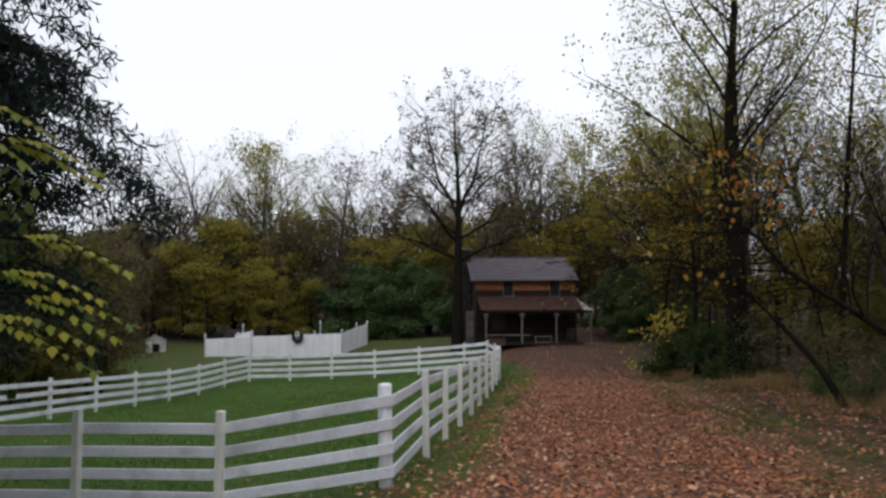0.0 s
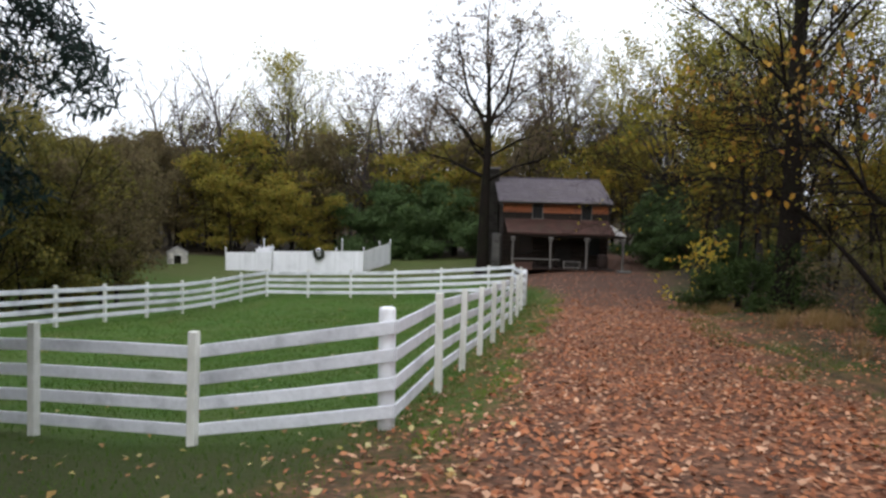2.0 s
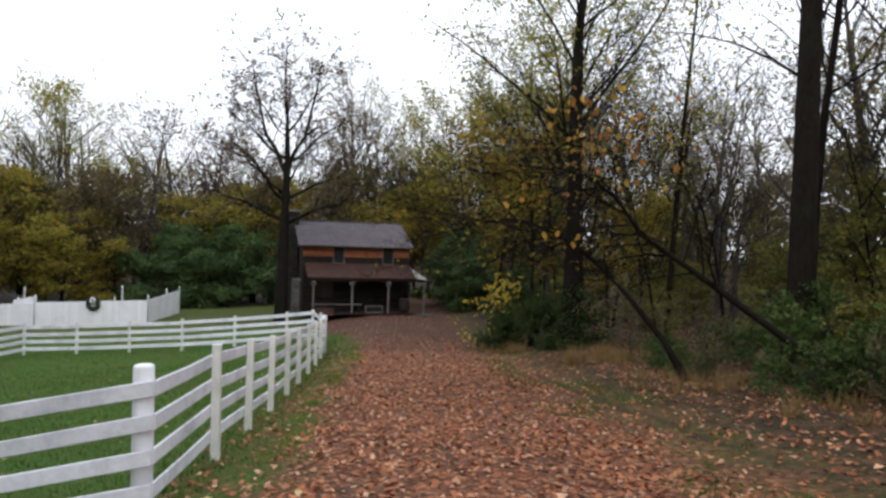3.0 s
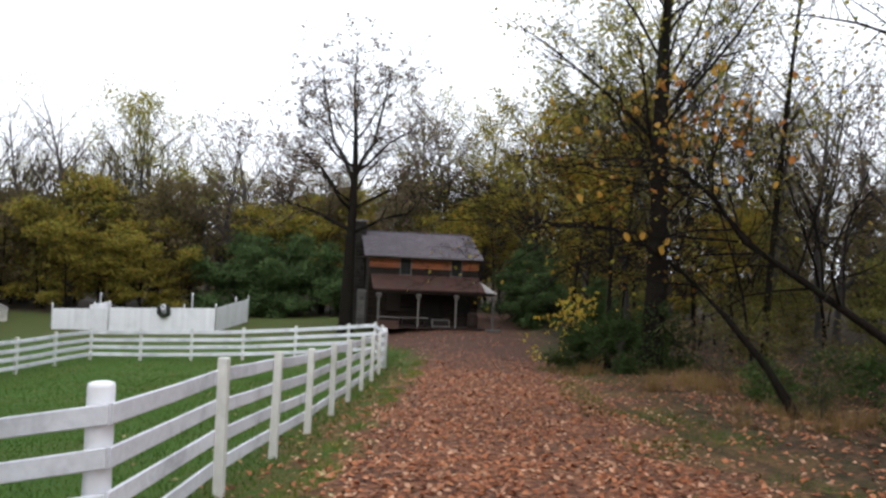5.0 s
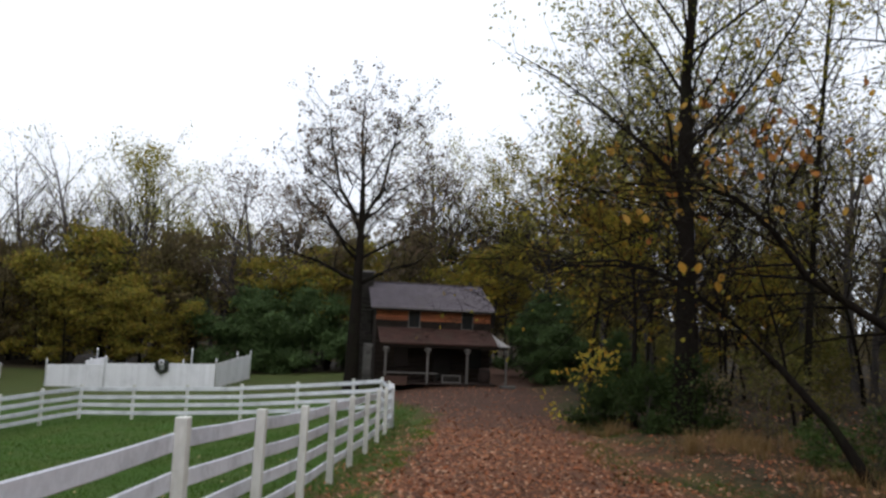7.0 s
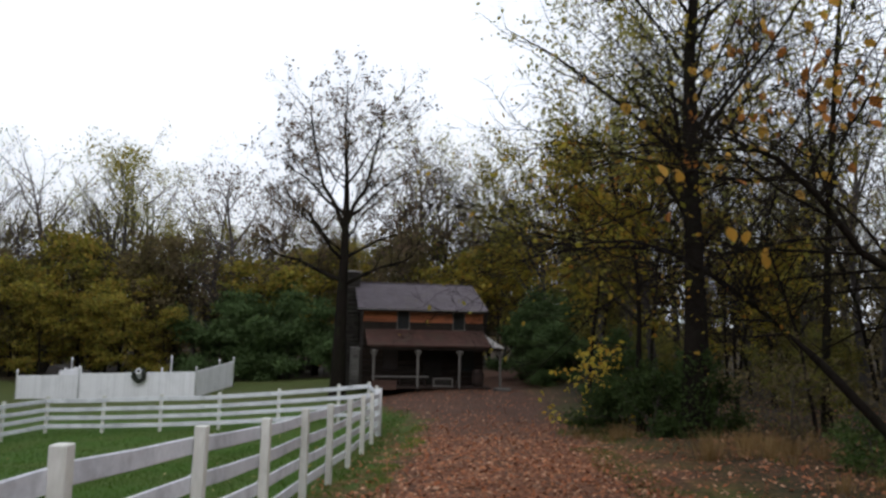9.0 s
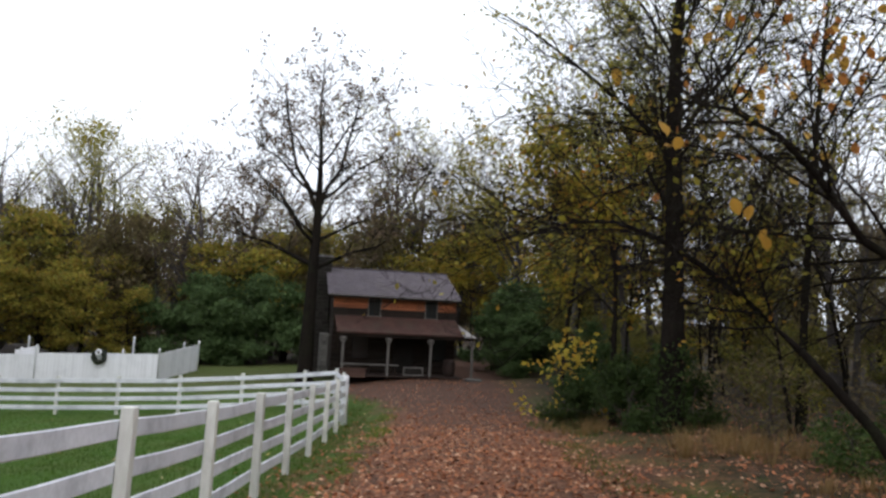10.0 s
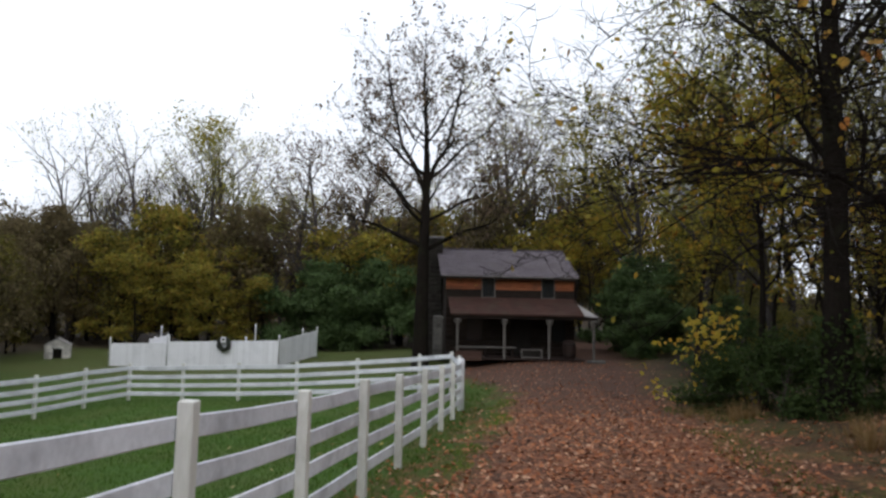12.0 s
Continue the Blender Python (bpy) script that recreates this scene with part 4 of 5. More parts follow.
# lone tall tree beside the house: a stem that parts into three leaders, with limbs all round
def lone_tree(x, y):
    root = thing("tall_oak_tree", "tall nearly leafless oak with a rounded crown beside the house", "tree", "", "", (x, y, land(x, y)))
    rng = random.Random(77)
    vs, fs, tips = [], [], []
    stem = [Vector(p) for p in ((0, 0, -0.4), (0, 0, 0.6), (0.02, 0, 2.6), (0.05, 0, 4.8), (0.1, 0, 7.0), (0.12, 0, 9.0), (0.05, 0.1, 11.0), (-0.1, 0, 13.2), (-0.05, 0, 15.7))]
    tube(vs, fs, stem, [0.52, 0.37, 0.31, 0.26, 0.21, 0.16, 0.095, 0.055, 0.015], 12)
    fine = ((12, 0.4, 0.62, 0.2, 0.13, 0.28), (7, 0.5, 0.55, 0.1, 0.17, 0.2), (5, 0.5, 0.55, 0.04, 0.2, 0.2))
    sprout(rng, stem[5:], 0.12, 0, ((16, 0.3, 0.68, 0.2, 0.12, 0.2),) + fine[1:], vs, fs, tips, 0.4, 0.008)
    part("trunk", mesh_of("trunk", vs, fs, M_BARK, True), root)
    # start height, reach sideways, towards or away, rise, thickness
    for k, (z0, dx, dy, dz, r) in enumerate(((5.9, -3.9, 0.4, 1.4, 0.13), (5.7, 3.5, -0.3, 1.2, 0.12), (6.9, -1.8, -2.6, 2.2, 0.1), (7.0, 3.2, 1.0, 1.5, 0.09), (7.3, -3.3, 0.6, 3.4, 0.12), (7.8, 1.2, 3.0, 2.8, 0.09),
                                           (8.4, -2.0, 0.2, 6.4, 0.13), (8.3, 1.9, -0.1, 6.2, 0.13), (8.9, 3.3, 0.8, 2.9, 0.09), (9.2, -3.2, -0.9, 2.6, 0.09), (9.6, 0.6, -2.8, 3.2, 0.08), (10.4, -2.4, 1.6, 3.0, 0.07), (10.6, 2.5, -1.2, 2.9, 0.07))):
        steep = dz > abs(dx) + abs(dy)
        mid = 0.3 if steep else 0.5
        limb = [Vector((0.06, 0, z0 - 0.3)), Vector((dx * 0.25, dy * 0.25, z0 + dz * (0.16 if steep else 0.1))), Vector((dx * 0.55, dy * 0.55, z0 + dz * mid)), Vector((dx * 0.85, dy * 0.85, z0 + dz * 0.72)), Vector((dx, dy, z0 + dz))]
        vs, fs, tips_k = [], [], []
        tube(vs, fs, limb, [r, r * 0.8, r * 0.6, r * 0.38, 0.012], 7)
        sprout(random.Random(80 + k), limb, r, 0, fine, vs, fs, tips_k, 0.42, 0.008)
        tips += tips_k
        part("limb", mesh_of("limb", vs, fs, M_BARK, True), root)
    part("crown", quads_mesh("crown", leaves_at(rng, tips, 4200, 0.16, 0.13, 0.8, 0.4, True, 1.0, 0.2), L_BROWN, 3), root, "last withered brown leaves")


lone_tree(-3.6, 31.0)

# big tree by the lane, rising out of the picture
R_LINE = [Vector(p) for p in ((0, 0, -0.4), (0.02, 0, 2.5), (0.06, 0, 5.0), (0.0, 0, 7.6), (0.08, 0.1, 10.2), (0.3, 0, 13.0), (0.35, 0, 16), (0.4, 0, 19))]
SPEC_BIG = ((26, 0.3, 0.62, 0.24, 0.11, 0.36), (8, 0.5, 0.55, 0.1, 0.16, 0.2), (6, 0.5, 0.55, 0.04, 0.2, 0.2))
wood, crown = tree_meshes(91, 19, 0.29, SPEC_BIG, 5000, 0.13, 0.16, M_BARK, L_PALE, clear=0.3, line=R_LINE, slim=0.34, clump=0.3, droop=1.2)
big = thing("lane_tree", "large dark-barked tree with sparse yellow leaves beside the lane", "tree", "", "", (8.35, 16.4, land(8.35, 16.4)))
part("trunk", wood, big)
part("crown", crown, big, "sparse pale yellow leaves")
# ivy about its foot
g = np.random.default_rng(5)
n = 900
ang, hh = g.uniform(0, 2 * math.pi, n), g.uniform(0, 1, n) ** 1.6 * 2.2
rad = 0.34 + 0.12 * g.random(n) + 0.12 * (hh < 0.5)
ivy = leaves_at(random.Random(6), [Vector((math.cos(a) * r, math.sin(a) * r, h)) for a, r, h in zip(ang, rad, hh)], 1500, 0.12, 0.05)
part("ivy", quads_mesh("ivy", ivy, L_GREEN), big, "dark ivy round the foot")

# two leaning stems that reach out over the lane
SPEC_LEAN = ((30, 0.34, 0.62, 0.05, 0.14, 0.34), (12, 0.5, 0.6, 0.02, 0.18, 0.15), (8, 0.5, 0.6, 0.0, 0.2, 0.15))


def leaning(name, label, line, radius, seed, count, mat, size):
    base = Vector(line[0])
    pts = [Vector(p) - base for p in line]
    wood, crown = tree_meshes(seed, 0, radius, SPEC_LEAN, count, size, 0.08, M_BARK, mat, clear=0.3, line=pts, slim=0.36, thin=0.0045, taper=0.85)
    root = thing(name, label, "tree", "", "", base)
    part("trunk", wood, root)
    part("crown", crown, root)
    return root, pts


leaning("leaning_tree", "slender dark tree leaning far over the lane edge", ((8.75, 7.7, -0.3), (8.25, 8.1, 0.75), (7.6, 8.6, 1.7), (6.95, 9.0, 2.45), (6.2, 8.9, 2.95), (5.4, 8.4, 3.25), (4.7, 7.8, 3.32), (4.1, 7.3, 3.22), (3.6, 7.0, 3.05)), 0.085, 101, 350, L_AUTUMN, 0.075)
leaning("overhanging_tree", "black leaning stem with twigs spread over the lane", ((10.8, 5.0, 0.0), (9.9, 5.35, 0.8), (8.9, 5.6, 1.55), (7.95, 5.95, 2.3), (7.0, 6.25, 3.0), (6.5, 6.2, 3.65), (5.9, 5.85, 4.0), (5.2, 5.4, 4.1), (4.5, 5.0, 4.05)), 0.095, 103, 260, L_AUTUMN, 0.075)

# trees of the right-hand wood
for x, y, r, h, s in ((11.2, 7.9, 0.31, 22, 111), (12.2, 9.2, 0.12, 20, 113), (8.95, 17.5, 0.15, 17, 119), (14.6, 8.2, 0.13, 19, 117), (12.2, 17.5, 0.12, 17, 121)):
    wood, crown = tree_meshes(s, h, r, SPEC_BIG, 4200, 0.12, 0.16, M_BARK, L_YELLOW, clear=0.3, bend=0.022, slim=0.35 if r < 0.2 else 0.18)
    root = thing("forest_tree", "straight dark woodland trunk with thin yellowing crown", "tree", "forest trees", "", (x, y, land(x, y)))
    part("trunk", wood, root)
    part("crown", crown, root)

rng = random.Random(3)
# wood on the right of the lane
for i in range(30):
    x, y = rng.uniform(11, 40), rng.uniform(14, 56)
    plant(rng.choice(("yellow", "pale", "russet", "bare", "bare", "sapling")), x, y, rng.uniform(0.7, 1.05), rng.uniform(0, 360))
for i in range(22):
    plant("sapling", rng.uniform(10.5, 27), rng.uniform(10, 40), rng.uniform(0.65, 1.15), rng.uniform(0, 360))
for i in range(26):
    x = 9.8 + 16 * rng.random() ** 1.2
    plant(rng.choice(("thicket_bush", "thicket_bush", "olive_bush", "drab_bush")), x, rng.uniform(12.5, 46), rng.uniform(0.5, 0.9), rng.uniform(0, 360), "thicket")
for i in range(11):
    plant(rng.choice(("olive", "drab", "olive")), rng.uniform(14, 36), rng.uniform(20, 54), rng.uniform(0.45, 0.8), rng.uniform(0, 360))
for i in range(20):
    plant(rng.choice(("olive", "drab")), rng.uniform(24, 46), rng.uniform(6, 52), rng.uniform(0.5, 0.85), rng.uniform(0, 360))
for i in range(20):
    plant(rng.choice(("thicket_bush", "drab_bush", "olive_bush")), rng.uniform(17, 32), rng.uniform(1, 24), rng.uniform(0.9, 1.4), rng.uniform(0, 360), "thicket")
for i in range(12):
    plant(rng.choice(("sapling", "russet", "pale")), rng.uniform(17, 34), rng.uniform(0, 22), rng.uniform(0.7, 1.0), rng.uniform(0, 360))
for i in range(5):
    plant(rng.choice(("thicket_bush", "drab_bush", "sapling")), rng.uniform(13.5, 24), rng.uniform(3, 13), rng.uniform(0.5, 0.9), rng.uniform(0, 360), "thicket")
for x, y, k, s in ((8.6, 21.5, "sapling", 0.75), (9.6, 24.5, "yellow", 0.62), (8.6, 29.5, "olive", 0.6), (10.2, 31.5, "yellow", 0.7), (8.8, 37, "olive", 0.7), (7.6, 43, "yellow", 0.85), (10.2, 21.0, "pale", 0.7), (9.3, 34, "pale", 0.8),
                   (7.5, 18.6, "autumn", 0.95), (10.9, 20.4, "autumn", 0.7), (7.3, 26.0, "weeping", 0.85)):
    plant(k, x, y, s, rng.uniform(0, 360))
for x, y, k, s in ((19, 17, "olive", 0.6), (17.5, 18.5, "russet", 0.7), (23, 22, "olive", 0.75), (22, 15.5, "drab", 0.7), (25, 27, "drab", 0.85), (18, 14.5, "sapling", 0.9), (22, 19, "russet", 0.8), (27, 21, "yellow", 0.8), (17, 12, "sapling", 0.8), (20.5, 16, "bare", 0.7), (24, 32, "drab", 0.7), (30, 42, "drab", 0.85), (20, 28, "russet", 0.6)):
    plant(k, x, y, s, rng.uniform(0, 360))
# golden understorey behind the house
for x, y, k, s in ((4.6, 45, "autumn", 0.8), (7.5, 47, "autumn", 0.95), (2.6, 49, "maple", 1.2), (-9.0, 50.5, "maple", 1.35), (-13.5, 50.5, "maple", 1.25), (-5.0, 51, "autumn", 0.9), (-31.5, 49, "maple", 1.15), (-27, 50, "maple", 1.5), (10.5, 44, "autumn", 0.8)):
    plant(k, x, y, s, rng.uniform(0, 360))
# wood behind the house and lawn: a few tall crowns over a lower brown band
for x, y, k, s in ((-38.0, 53, "bare_forked", 1.08), (-36.4, 54, "bare", 0.95), (-31.5, 53, "bare_forked", 1.15), (-34.2, 58, "russet", 0.95), (-26.4, 52.5, "pale", 0.95), (-24.0, 54, "yellow", 1.08), (-22.4, 53, "pale", 0.90), (-28.6, 55, "bare", 0.85), (-18.6, 53, "bare", 0.90), (-13.6, 53, "russet", 0.97), (-11.0, 55, "russet", 0.85),
                   (-6.5, 54, "bare", 0.77), (-1.2, 52, "pale", 1.01), (1.2, 54, "bare", 0.95), (3.6, 52, "pale", 0.88), (6.5, 53, "yellow", 0.90)):
    plant(k, x, y, s, rng.uniform(0, 360))
for i in range(52):
    x = -48 + 56 * (i + rng.random()) / 52
    plant(rng.choice(("bare", "pale", "bare_forked", "yellow", "russet", "bare")), x, rng.uniform(51, 64), rng.uniform(0.5, 0.8), rng.uniform(0, 360))
for i in range(62):
    x = -50 + 68 * (i + rng.random()) / 62
    plant(rng.choice(("drab", "olive", "drab", "russet") if x > -23 else ("drab", "olive")), x, rng.uniform(47.5, 60), rng.uniform(0.75, 1.02), rng.uniform(0, 360))
for x, y, s in ((-27.4, 46, 0.9), (-21.8, 46, 1.0), (-24.6, 47.5, 0.8), (-18.8, 46.5, 0.7)):
    plant("maple", x, y, s, rng.uniform(0, 360), "maple_tree")
for x, y, s in ((-12.4, 46, 0.85), (-9.6, 45.2, 0.85), (-7.0, 44.4, 0.75), (-11, 48, 1.0), (6.8, 39, 0.7), (7.6, 35, 0.62), (5.9, 37.2, 0.62), (6.6, 33.6, 0.42), (8.6, 27, 0.4), (9.6, 41, 0.9), (-15, 47.5, 0.9)):
    plant("evergreen", x, y, s, rng.uniform(0, 360), "evergreen_shrub")
# wood on the left behind the brown fence
for i in range(9):
    plant(rng.choice(("olive", "drab", "yellow", "russet", "olive", "bare")), rng.uniform(-44, -32), rng.uniform(10, 50), rng.uniform(0.7, 1.05), rng.uniform(0, 360))
for i in range(46):
    y = rng.uniform(9, 41)
    x = min(2.13 - 0.67 * (y + 7.77) - 2.2, -18.5) - rng.random() ** 2 * 12
    plant(rng.choice(("olive", "drab", "olive_bush", "olive", "sapling")), x, y, rng.uniform(0.5, 0.85), rng.uniform(0, 360))

# bushes along the lane
for x, y, k, s in ((6.6, 19.6, "green_bush", 0.8), (7.5, 17.6, "green_bush", 0.95), (7.3, 19.0, "green_bush", 0.9), (9.2, 18.0, "green_bush", 0.9), (6.4, 20.6, "yellow_bush", 1.15), (7.0, 20.8, "yellow_bush", 0.9), (10.9, 6.9, "fresh_bush", 1.2), (11.6, 7.2, "green_bush", 1.0), (9.7, 4.6, "fresh_bush", 0.8), (9.3, 10.4, "fresh_bush", 0.6), (10.4, 10.8, "twig_bush", 0.6), (9.4, 13.2, "twig_bush", 0.7), (11.2, 4.2, "fresh_bush", 1.2), (10.6, 2.6, "fresh_bush", 0.8), (9.9, 3.0, "twig_bush", 0.45), (8.9, 7.5, "twig_bush", 0.3), (9.2, 8.2, "fresh_bush", 0.45), (12.5, 6.0, "olive_bush", 0.7), (12.6, 9.8, "fresh_bush", 1.2), (11.8, 12.5, "fresh_bush", 0.8)):
    plant(k, x, y, s, rng.uniform(0, 360), "bush")

# ---- spruce and yellowing tree at the near end of the paddock ----
def spruce(x, y, height, seed):
    rng = random.Random(seed)
    root = thing("spruce_tree", "tall dark spruce with drooping boughs beside the fence", "tree", "", "", (x, y, land(x, y)))
    vs, fs = [], []
    tube(vs, fs, [Vector((0, 0, -0.3)), Vector((0, 0, height * 0.5)), Vector((0.05, 0, height))], [0.24, 0.15, 0.02], 9)
    tips = []
    z = 3.3
    while z < height - 0.3:
        reach = 4.4 * (1 - z / height) ** 0.8 + 0.2
        for k in range(9):
            a = rng.uniform(0, 2 * math.pi)
            d = Vector((math.cos(a), math.sin(a), 0.12))
            line = branch_line(rng, Vector((0, 0, z)), d.normalized(), reach * rng.uniform(0.7, 1.1), 6, 0.05, -0.07)
            tube(vs, fs, line, [0.035, 0.03, 0.025, 0.02, 0.014, 0.008, 0.004], 4)
            for p, q in zip(line[1:-1], line[2:]):
                for s in range(5):
                    c = p.lerp(q, rng.random())
                    side = Vector((-d.y, d.x, 0)) * rng.choice((-1, 1))
                    tw = branch_line(rng, c, (side * 0.8 + d * 0.6 + Vector((0, 0, -0.35))).normalized(), reach * 0.24, 2, 0.1, -0.1)
                    tube(vs, fs, tw, [0.007, 0.005, 0.002], 3)
                    tips += [tw[0].lerp(tw[1], 0.5), tw[1], tw[2], tw[1].lerp(tw[2], 0.5)]
        z += rng.uniform(0.22, 0.34)
    part("trunk", mesh_of("trunk", vs, fs, M_BARK, True), root)
    part("crown", quads_mesh("crown", leaves_at(rng, tips, 270000, 0.16, 0.06, 0.8, 0.085, True), L_NEEDLE, 3), root, "dark needles")


spruce(-5.7, -3.4, 13.5, 7)


def spray_tree(x, y):
    """A young tree whose long compound leaves hang into the view."""
    rng = random.Random(9)
    root = thing("compound_leaf_tree", "young tree with long yellowing compound leaves hanging over", "tree", "", "", (x, y, land(x, y)))
    o = Vector(root.location)
    vs, fs = [], []
    tube(vs, fs, [Vector((0, 0, -0.2)), Vector((0.05, 0.05, 1.4)), Vector((0.15, 0.2, 3.0)), Vector((0.3, 0.3, 5.0))], [0.075, 0.06, 0.045, 0.015], 8)
    leaf = []
    ends = ((-0.68, -4.62, 2.48), (-0.72, -4.6, 2.86), (-0.92, -4.7, 3.58), (-0.88, -4.68, 2.66), (-0.66, -5.05, 2.36), (-1.05, -5.0, 3.78), (-1.5, -5.1, 3.05), (-1.7, -5.4, 2.6), (-1.9, -4.8, 3.5))
    for ex, ey, ez in ends:
        end = Vector((ex, ey, ez)) - o
        root_p = Vector((0.12, 0.16, min(max(end.z + 0.15, 1.2), 4.6)))
        mid = root_p.lerp(end, 0.7) + Vector((0, 0, 0.16))
        pts = [root_p.lerp(mid, 0.0), root_p.lerp(mid, 0.5) + Vector((0, 0, 0.06)), mid, mid.lerp(end, 0.5) + Vector((0, 0, 0.05)), end]
        tube(vs, fs, pts, [0.02, 0.016, 0.011, 0.007, 0.003], 5)
        for k in range(2):
            off = Vector((rng.uniform(-0.2, 0.1), rng.uniform(-0.1, 0.1), rng.uniform(-0.22, 0.1))) * k
            stem = [mid + off * 0.3, mid.lerp(end, 0.4) + off * 0.8 + Vector((0, 0, 0.05)), end + off + Vector((0, 0, -0.03))]
            tube(vs, fs, stem, [0.006, 0.004, 0.002], 3)
            d = (stem[2] - stem[0]).normalized()
            side = d.cross(Vector((0, 0, 1))).normalized()
            for i in range(9):
                f = (i + 0.6) / 9
                p = stem[0].lerp(stem[1], f * 2) if f < 0.5 else stem[1].lerp(stem[2], f * 2 - 1)
                for s in (-1, 1):
                    a = (side * s * 0.8 + d * 0.55 + Vector((0, 0, rng.uniform(-0.7, -0.15)))).normalized()
                    L = rng.uniform(0.09, 0.135)
                    b = (d - a * d.dot(a)).normalized() * L * 0.24
                    n = Vector((0, 0, 0.012))
                    leaf.append([tuple(p), tuple(p + a * L * 0.3 + b), tuple(p + a * L * 0.65 + b * 0.85 + n), tuple(p + a * L), tuple(p + a * L * 0.65 - b * 0.85 + n), tuple(p + a * L * 0.3 - b)])
    part("trunk", mesh_of("trunk", vs, fs, M_BARK, True), root)
    body = [Vector((rng.gauss(-2.6, 0.28), rng.gauss(-4.7, 0.4), rng.gauss(2.9, 0.55))) - o for _ in range(160)]
    part("leaf_mass", quads_mesh("leaf_mass", leaves_at(rng, body, 1500, 0.11, 0.12), L_FRESH), root, "duller green inner leaves")
    part("crown", quads_mesh("crown", np.array(leaf), L_SPRAY, 6), root, "yellow-green leaflets in rows")


spray_tree(-2.9, -5.6)
# unseen trees added round the near end, to shade the grass and close the view
for x, y, k, s in ((-8.5, -8.5, "olive", 1.0), (-11.5, -5.0, "olive", 0.95), (-6.5, -12, "yellow", 0.8), (-13, -10, "olive", 1.0), (12, -6, "olive", 0.8), (11.5, -12, "yellow", 0.8), (-3, -19, "olive", 0.9), (8, -20, "yellow", 0.9), (15, -1.5, "olive", 0.8), (-16, -3, "drab", 0.9)):
    plant(k, x, y, s, 40 * x)


# last large leaves on the twigs over the lane
def hanging_leaf_mesh(name, mat):
    prof = [(0, 0, 0), (0.028, 0.02, 0.004), (0.042, 0.05, 0.008), (0.036, 0.085, 0.004), (0, 0.125, -0.006), (-0.036, 0.085, 0.004), (-0.042, 0.05, 0.008), (-0.028, 0.02, 0.004), (0, 0.06, -0.006)]
    fs = [(i, i + 1, 8) for i in range(7)] + [(7, 0, 8)]
    return mesh_of(name, prof, fs, mat)


L_AMBER = leafy("amber_leaf", [(0.55, 0.36, 0.07), (0.6, 0.3, 0.05)], 0.5, 0.45)
leaf_a, leaf_b = hanging_leaf_mesh("hanging_leaf", L_AMBER), hanging_leaf_mesh("hanging_leaf_orange", L_ORANGE)
rng = random.Random(14)
spots = [(3.87, 3.37, 3.31), (4.3, 4.2, 3.45), (4.54, 3.8, 2.9), (4.9, 4.3, 2.95), (4.94, 5.49, 3.87), (5.6, 5.5, 2.95), (5.3, 4.9, 2.8)]
for i in range(140):
    spots.append((rng.gauss(6.0, 0.8), rng.gauss(6.2, 0.9), rng.gauss(4.85, 0.5)))
for i, (x, y, z) in enumerate(spots):
    s = rng.uniform(0.85, 1.2) if i < 7 else rng.uniform(0.9, 1.4)
    root = thing("hanging_leaf", "single yellow-orange leaf on a thin drooping twig", "leaf", "hanging leaves", "", (x, y, z))
    root.rotation_euler = (rng.uniform(-0.5, 0.5), rng.uniform(-0.7, 0.7), rng.uniform(0, 6.28))
    part("blade", leaf_a if i < 7 or rng.random() < 0.55 else leaf_b, root).matrix_basis = Matrix.Diagonal((s, s, s, 1)) @ pose(0, 0, 0, -60 + rng.uniform(-30, 30), 0, 0)
    vs, fs = [], []
    tube(vs, fs, [Vector((0, 0, 0)), Vector((0.1, 0.05, 0.12)), Vector((0.35, 0.15, 0.2))], [0.002, 0.003, 0.004], 3)
    part("twig", mesh_of("twig", vs, fs, M_TWIG), root)

# ---- ground cover ----
g = np.random.default_rng(21)


def on_land(x, y):
    return np.array([land(a, b) for a, b in zip(x, y)])


def litter(count, x0, x1, y0, y1, size, keep):
    x, y = g.uniform(x0, x1, count), y0 + (y1 - y0) * g.random(count) ** 1.5
    k = np.array([keep(a, b) for a, b in zip(x, y)])
    x, y = x[k], y[k]
    n = len(x)
    z = on_land(x, y) + g.uniform(0.008, 0.03, n)
    c = np.stack([x, y, z], 1)
    t = g.uniform(0, 2 * math.pi, n)
    a = np.stack([np.cos(t), np.sin(t), g.normal(0, 0.28, n)], 1)
    b = np.stack([-np.sin(t), np.cos(t), g.normal(0, 0.28, n)], 1)
    s = (size * g.uniform(0.55, 1.3, n))[:, None]
    curl = np.stack([np.zeros(n), np.zeros(n), g.uniform(-0.1, 0.3, n)], 1) * s
    return np.stack([c - a * s * 0.5, c + b * s * 0.36 - a * s * 0.05 + curl, c + a * s * 0.5 + curl * 0.4, c - b * s * 0.36 + a * s * 0.08 + curl], 1)


def lane_keep(x, y):
    w = 0.5 * noise.noise(Vector((x * 0.8, y * 0.8, 3)))
    e = max(0.22 * ease(-1.0, 0.4, x + w), ease(0.55, 1.35, x + w + 3.0 * ease(21, 30, y))) * (1 - 0.72 * ease(5.0, 6.4, x + 2 * w)) * (1 - 0.82 * ease(12, 26, y))
    e *= ease(-14, -9, y) * (1 - ease(8, 11, x)) * (0.6 + 0.4 * ease(-5, -2, y))
    if abs(x - (6.65 - 0.055 * y)) < 0.11 and 0 < y < 11:
        e *= 0.25
    return random.random() < e * (0.75 + 0.5 * noise.noise(Vector((x * 0.5, y * 0.5, 8))))


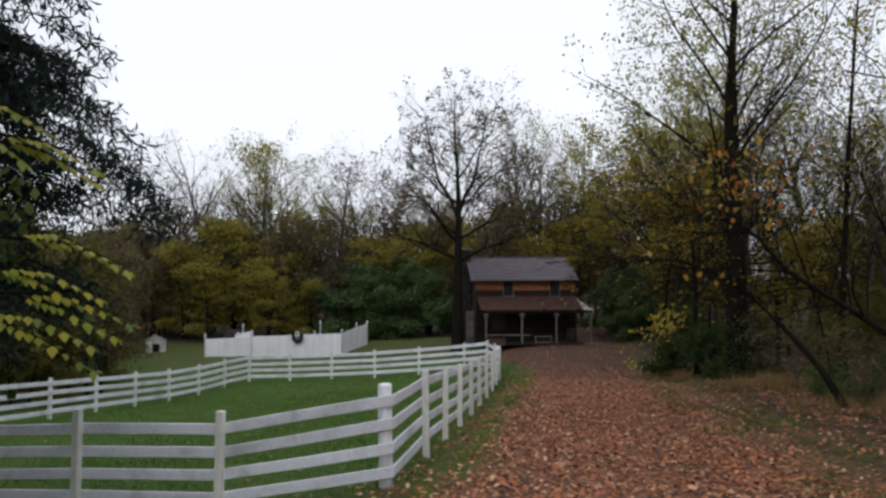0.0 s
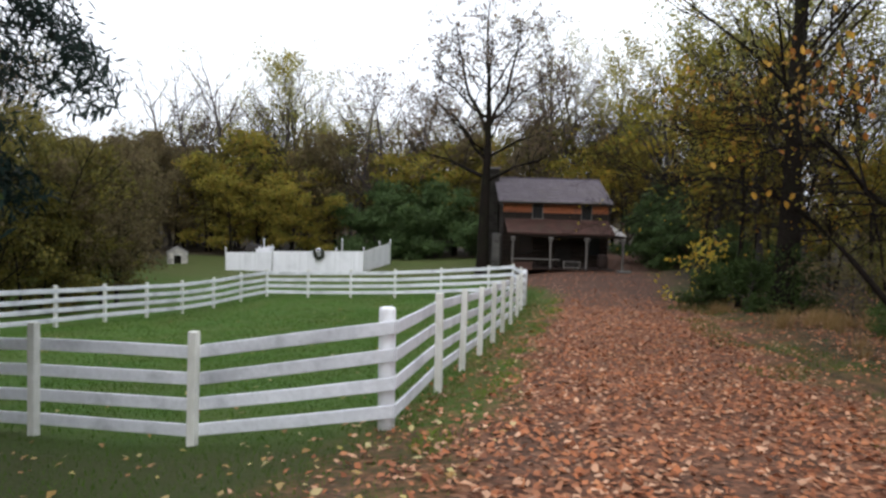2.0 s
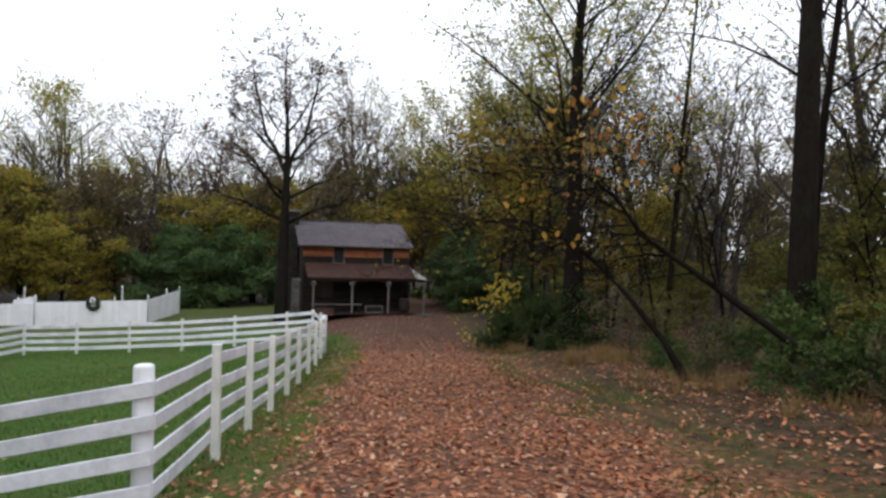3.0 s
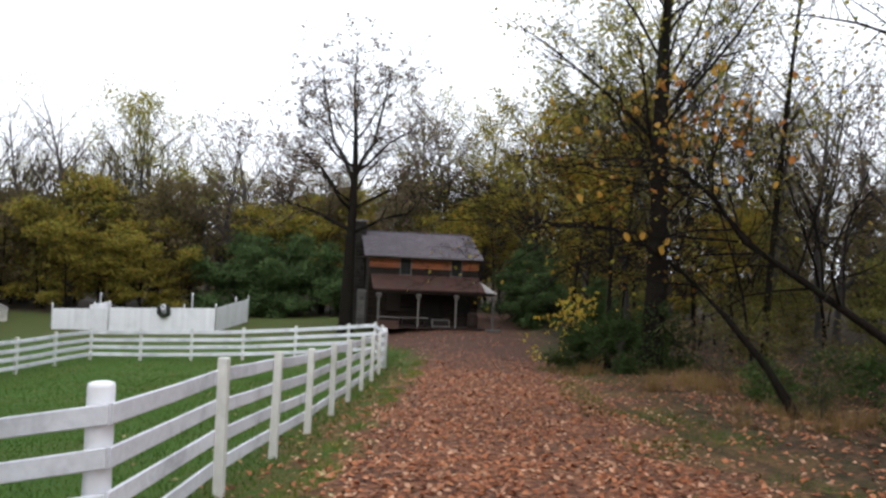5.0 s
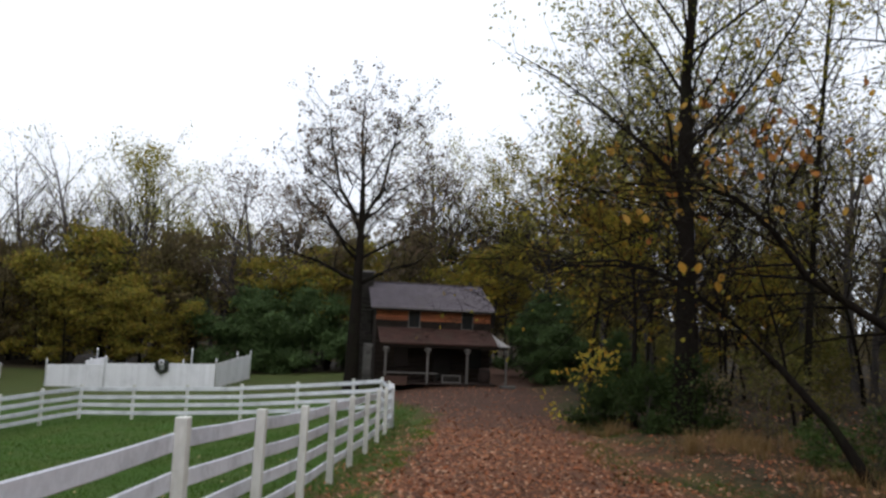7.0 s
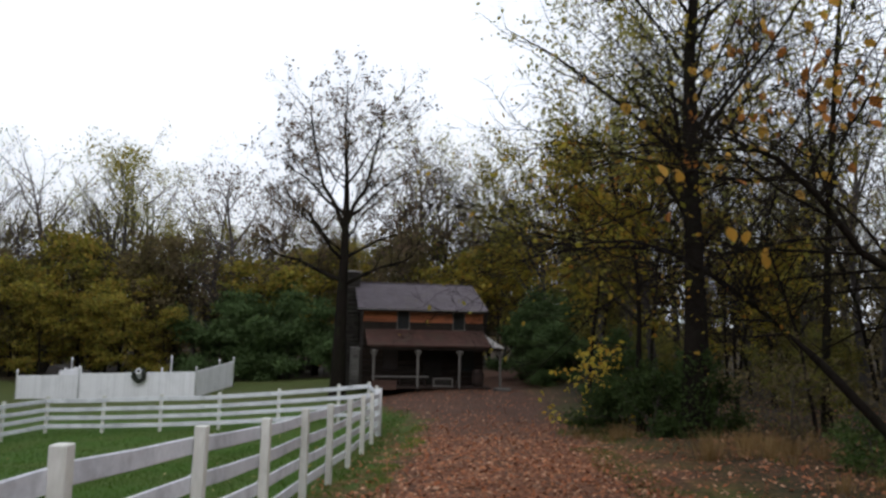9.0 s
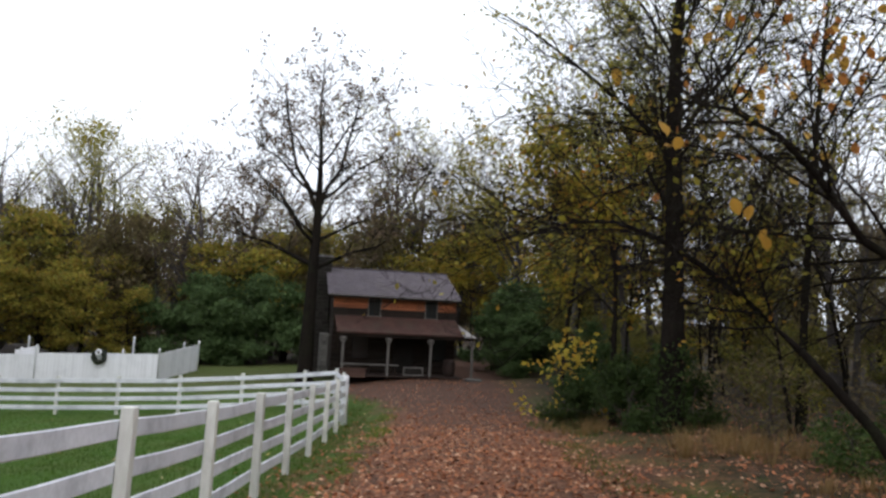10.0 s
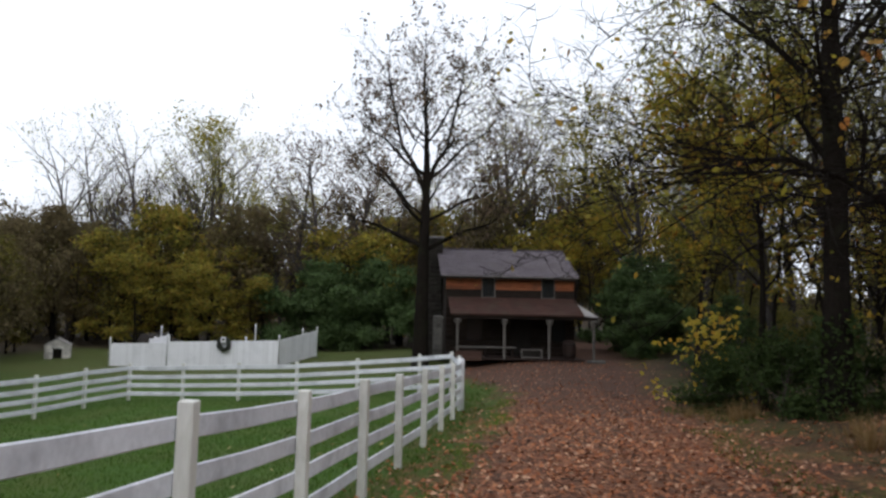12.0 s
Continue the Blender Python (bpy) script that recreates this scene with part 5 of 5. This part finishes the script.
random.seed(4)
tagged(new("fallen_leaves", quads_mesh("fallen_leaves", litter(104000, -1.5, 11, -14, 31.5, 0.085, lane_keep), L_LITTER)), "thick brown and tan fallen leaves covering the lane", "leaves", "", "stuff")
tagged(new("lawn_leaves", quads_mesh("lawn_leaves", litter(4800, -15, 1.6, -12, 24, 0.095, lambda x, y: random.random() < ease(-12, -8, y) * ease(-15, -11, x) * (0.9 if y < 0.3 else 0.16) * (0.35 + 0.65 * ease(-9, 1, x))), L_LAWN)), "scattered yellow leaves lying on the grass", "leaves", "", "stuff")
tagged(new("wood_floor_leaves", quads_mesh("wood_floor_leaves", litter(10500, 6.5, 19, -8, 27, 0.1, lambda x, y: random.random() < 0.9 * ease(6.5, 8, x) * (1 - ease(15, 19, x)) * ease(-8, -3, y)), L_LITTER)), "brown leaves on the woodland floor", "leaves", "", "stuff")


def blades(count, x0, x1, y0, y1, height, width, keep, power=1.0):
    x, y = g.uniform(x0, x1, count), y0 + (y1 - y0) * g.random(count) ** power
    k = np.array([keep(a, b) for a, b in zip(x, y)])
    x, y = x[k], y[k]
    n = len(x)
    c = np.stack([x, y, on_land(x, y) - 0.01], 1)
    t = g.uniform(0, 2 * math.pi, n)
    a = np.stack([np.cos(t), np.sin(t), np.zeros(n)], 1) * (width * g.uniform(0.6, 1.2, n))[:, None]
    h = np.stack([g.normal(0, 0.35, n), g.normal(0, 0.35, n), np.ones(n)], 1) * (height * g.uniform(0.5, 1.3, n))[:, None]
    return np.stack([c - a, c + a, c + h], 1)


def grass_keep(x, y):
    return random.random() < ease(-10, -6, y) * ease(-10, -7, x) * (1 - ease(0.5, 1.5, x + 0.6 * noise.noise(Vector((x * 0.8, y * 0.8, 3)))))


tagged(new("grass", quads_mesh("grass", np.concatenate([blades(76000, -10, 1.7, -10, 20, 0.06, 0.006, grass_keep, 1.2), blades(42000, -14.5, 0.4, 0, 25, 0.075, 0.012, lambda x, y: True)]), L_GRASS, 3)), "short green paddock grass", "grass", "", "stuff")
tagged(new("verge_grass", quads_mesh("verge_grass", blades(22000, 5.0, 8.4, -4, 20, 0.085, 0.006, lambda x, y: noise.noise(Vector((x, y * 0.6, 1))) > 0.12 + 0.2 * ease(6.4, 8.0, x)), L_GRASS, 3)), "thin green grass on the lane's verge", "grass", "", "stuff")

L_EDGE = leafy("bright_edge_grass", [(0.1, 0.19, 0.025), (0.15, 0.23, 0.035), (0.2, 0.25, 0.06)], 0.8, 0.35)
tagged(new("edge_grass", quads_mesh("edge_grass", blades(26000, 0.25, 1.6, -7, 22, 0.07, 0.007, lambda x, y: noise.noise(Vector((x * 1.3, y * 0.7, 6))) > 0.02 + 0.9 * abs(x - 0.85), 1.2), L_EDGE, 3)), "bright green grass tufts along the lane's edge", "grass", "", "stuff")


def tufts(spots, mat, name, label, height, n=260):
    out = []
    for x, y, s in spots:
        t, r = g.uniform(0, 2 * math.pi, n), np.abs(g.normal(0, 0.22 * s, n))
        bx, by = x + r * np.cos(t), y + r * np.sin(t)
        c = np.stack([bx, by, on_land(bx, by) - 0.01], 1)
        h = height * s * g.uniform(0.5, 1.2, n)
        lean = np.stack([np.cos(t) * h * g.uniform(0.1, 0.7, n), np.sin(t) * h * g.uniform(0.1, 0.7, n), h], 1)
        a = np.stack([-np.sin(t), np.cos(t), np.zeros(n)], 1) * 0.006
        out.append(np.stack([c - a, c + a, c + lean], 1))
    tagged(new(name, quads_mesh(name, np.concatenate(out), mat, 3)), label, "grass", "", "stuff")


rng = random.Random(8)
tufts([(6.4 + rng.gauss(0, 0.45), 17.3 + rng.gauss(0, 0.7), rng.uniform(0.6, 1.0)) for _ in range(9)] + [(8.9 + rng.gauss(0, 1.0), 12.6 + rng.gauss(0, 1.8), rng.uniform(0.6, 1.25)) for _ in range(26)] + [(9.4 + rng.gauss(0, 0.8), 3.2 + rng.gauss(0, 1.4), rng.uniform(0.5, 0.9)) for _ in range(16)] + [(8.7 + rng.gauss(0, 0.5), 7.4 + rng.gauss(0, 0.6), rng.uniform(0.5, 0.9)) for _ in range(12)], L_STRAW, "dry_grass", "tawny dry grass tufts under the trees", 0.48, 80)


# ---- far woods all round ----
n = 76000
ang = g.uniform(0, 2 * math.pi, n)
rad = g.uniform(56, 90, n)
fx, fy = -4 + rad * np.cos(ang) * 0.95, 14 + rad * np.sin(ang)
hz = g.random(n) ** 1.8 * (11.0 + 3.0 * np.sin(ang * 9) * np.sin(ang * 23 + 1))
hz *= 1 - 0.4 * np.clip((fx - 4) / 22, 0, 1)
c = np.stack([fx, fy, on_land(fx, fy) + hz], 1)
a = g.normal(0, 1, (n, 3))
a /= np.linalg.norm(a, axis=1)[:, None]
b = np.cross(a, g.normal(0, 1, (n, 3)))
b /= np.linalg.norm(b, axis=1)[:, None]
sz = g.uniform(0.25, 0.75, n)[:, None]
tagged(new("far_woods", quads_mesh("far_woods", np.stack([c, c + a * sz * 0.5 + b * sz * 0.4, c + a * sz, c + a * sz * 0.5 - b * sz * 0.4], 1), L_DRAB)), "distant brown autumn woods on rising ground", "woods", "", "stuff")
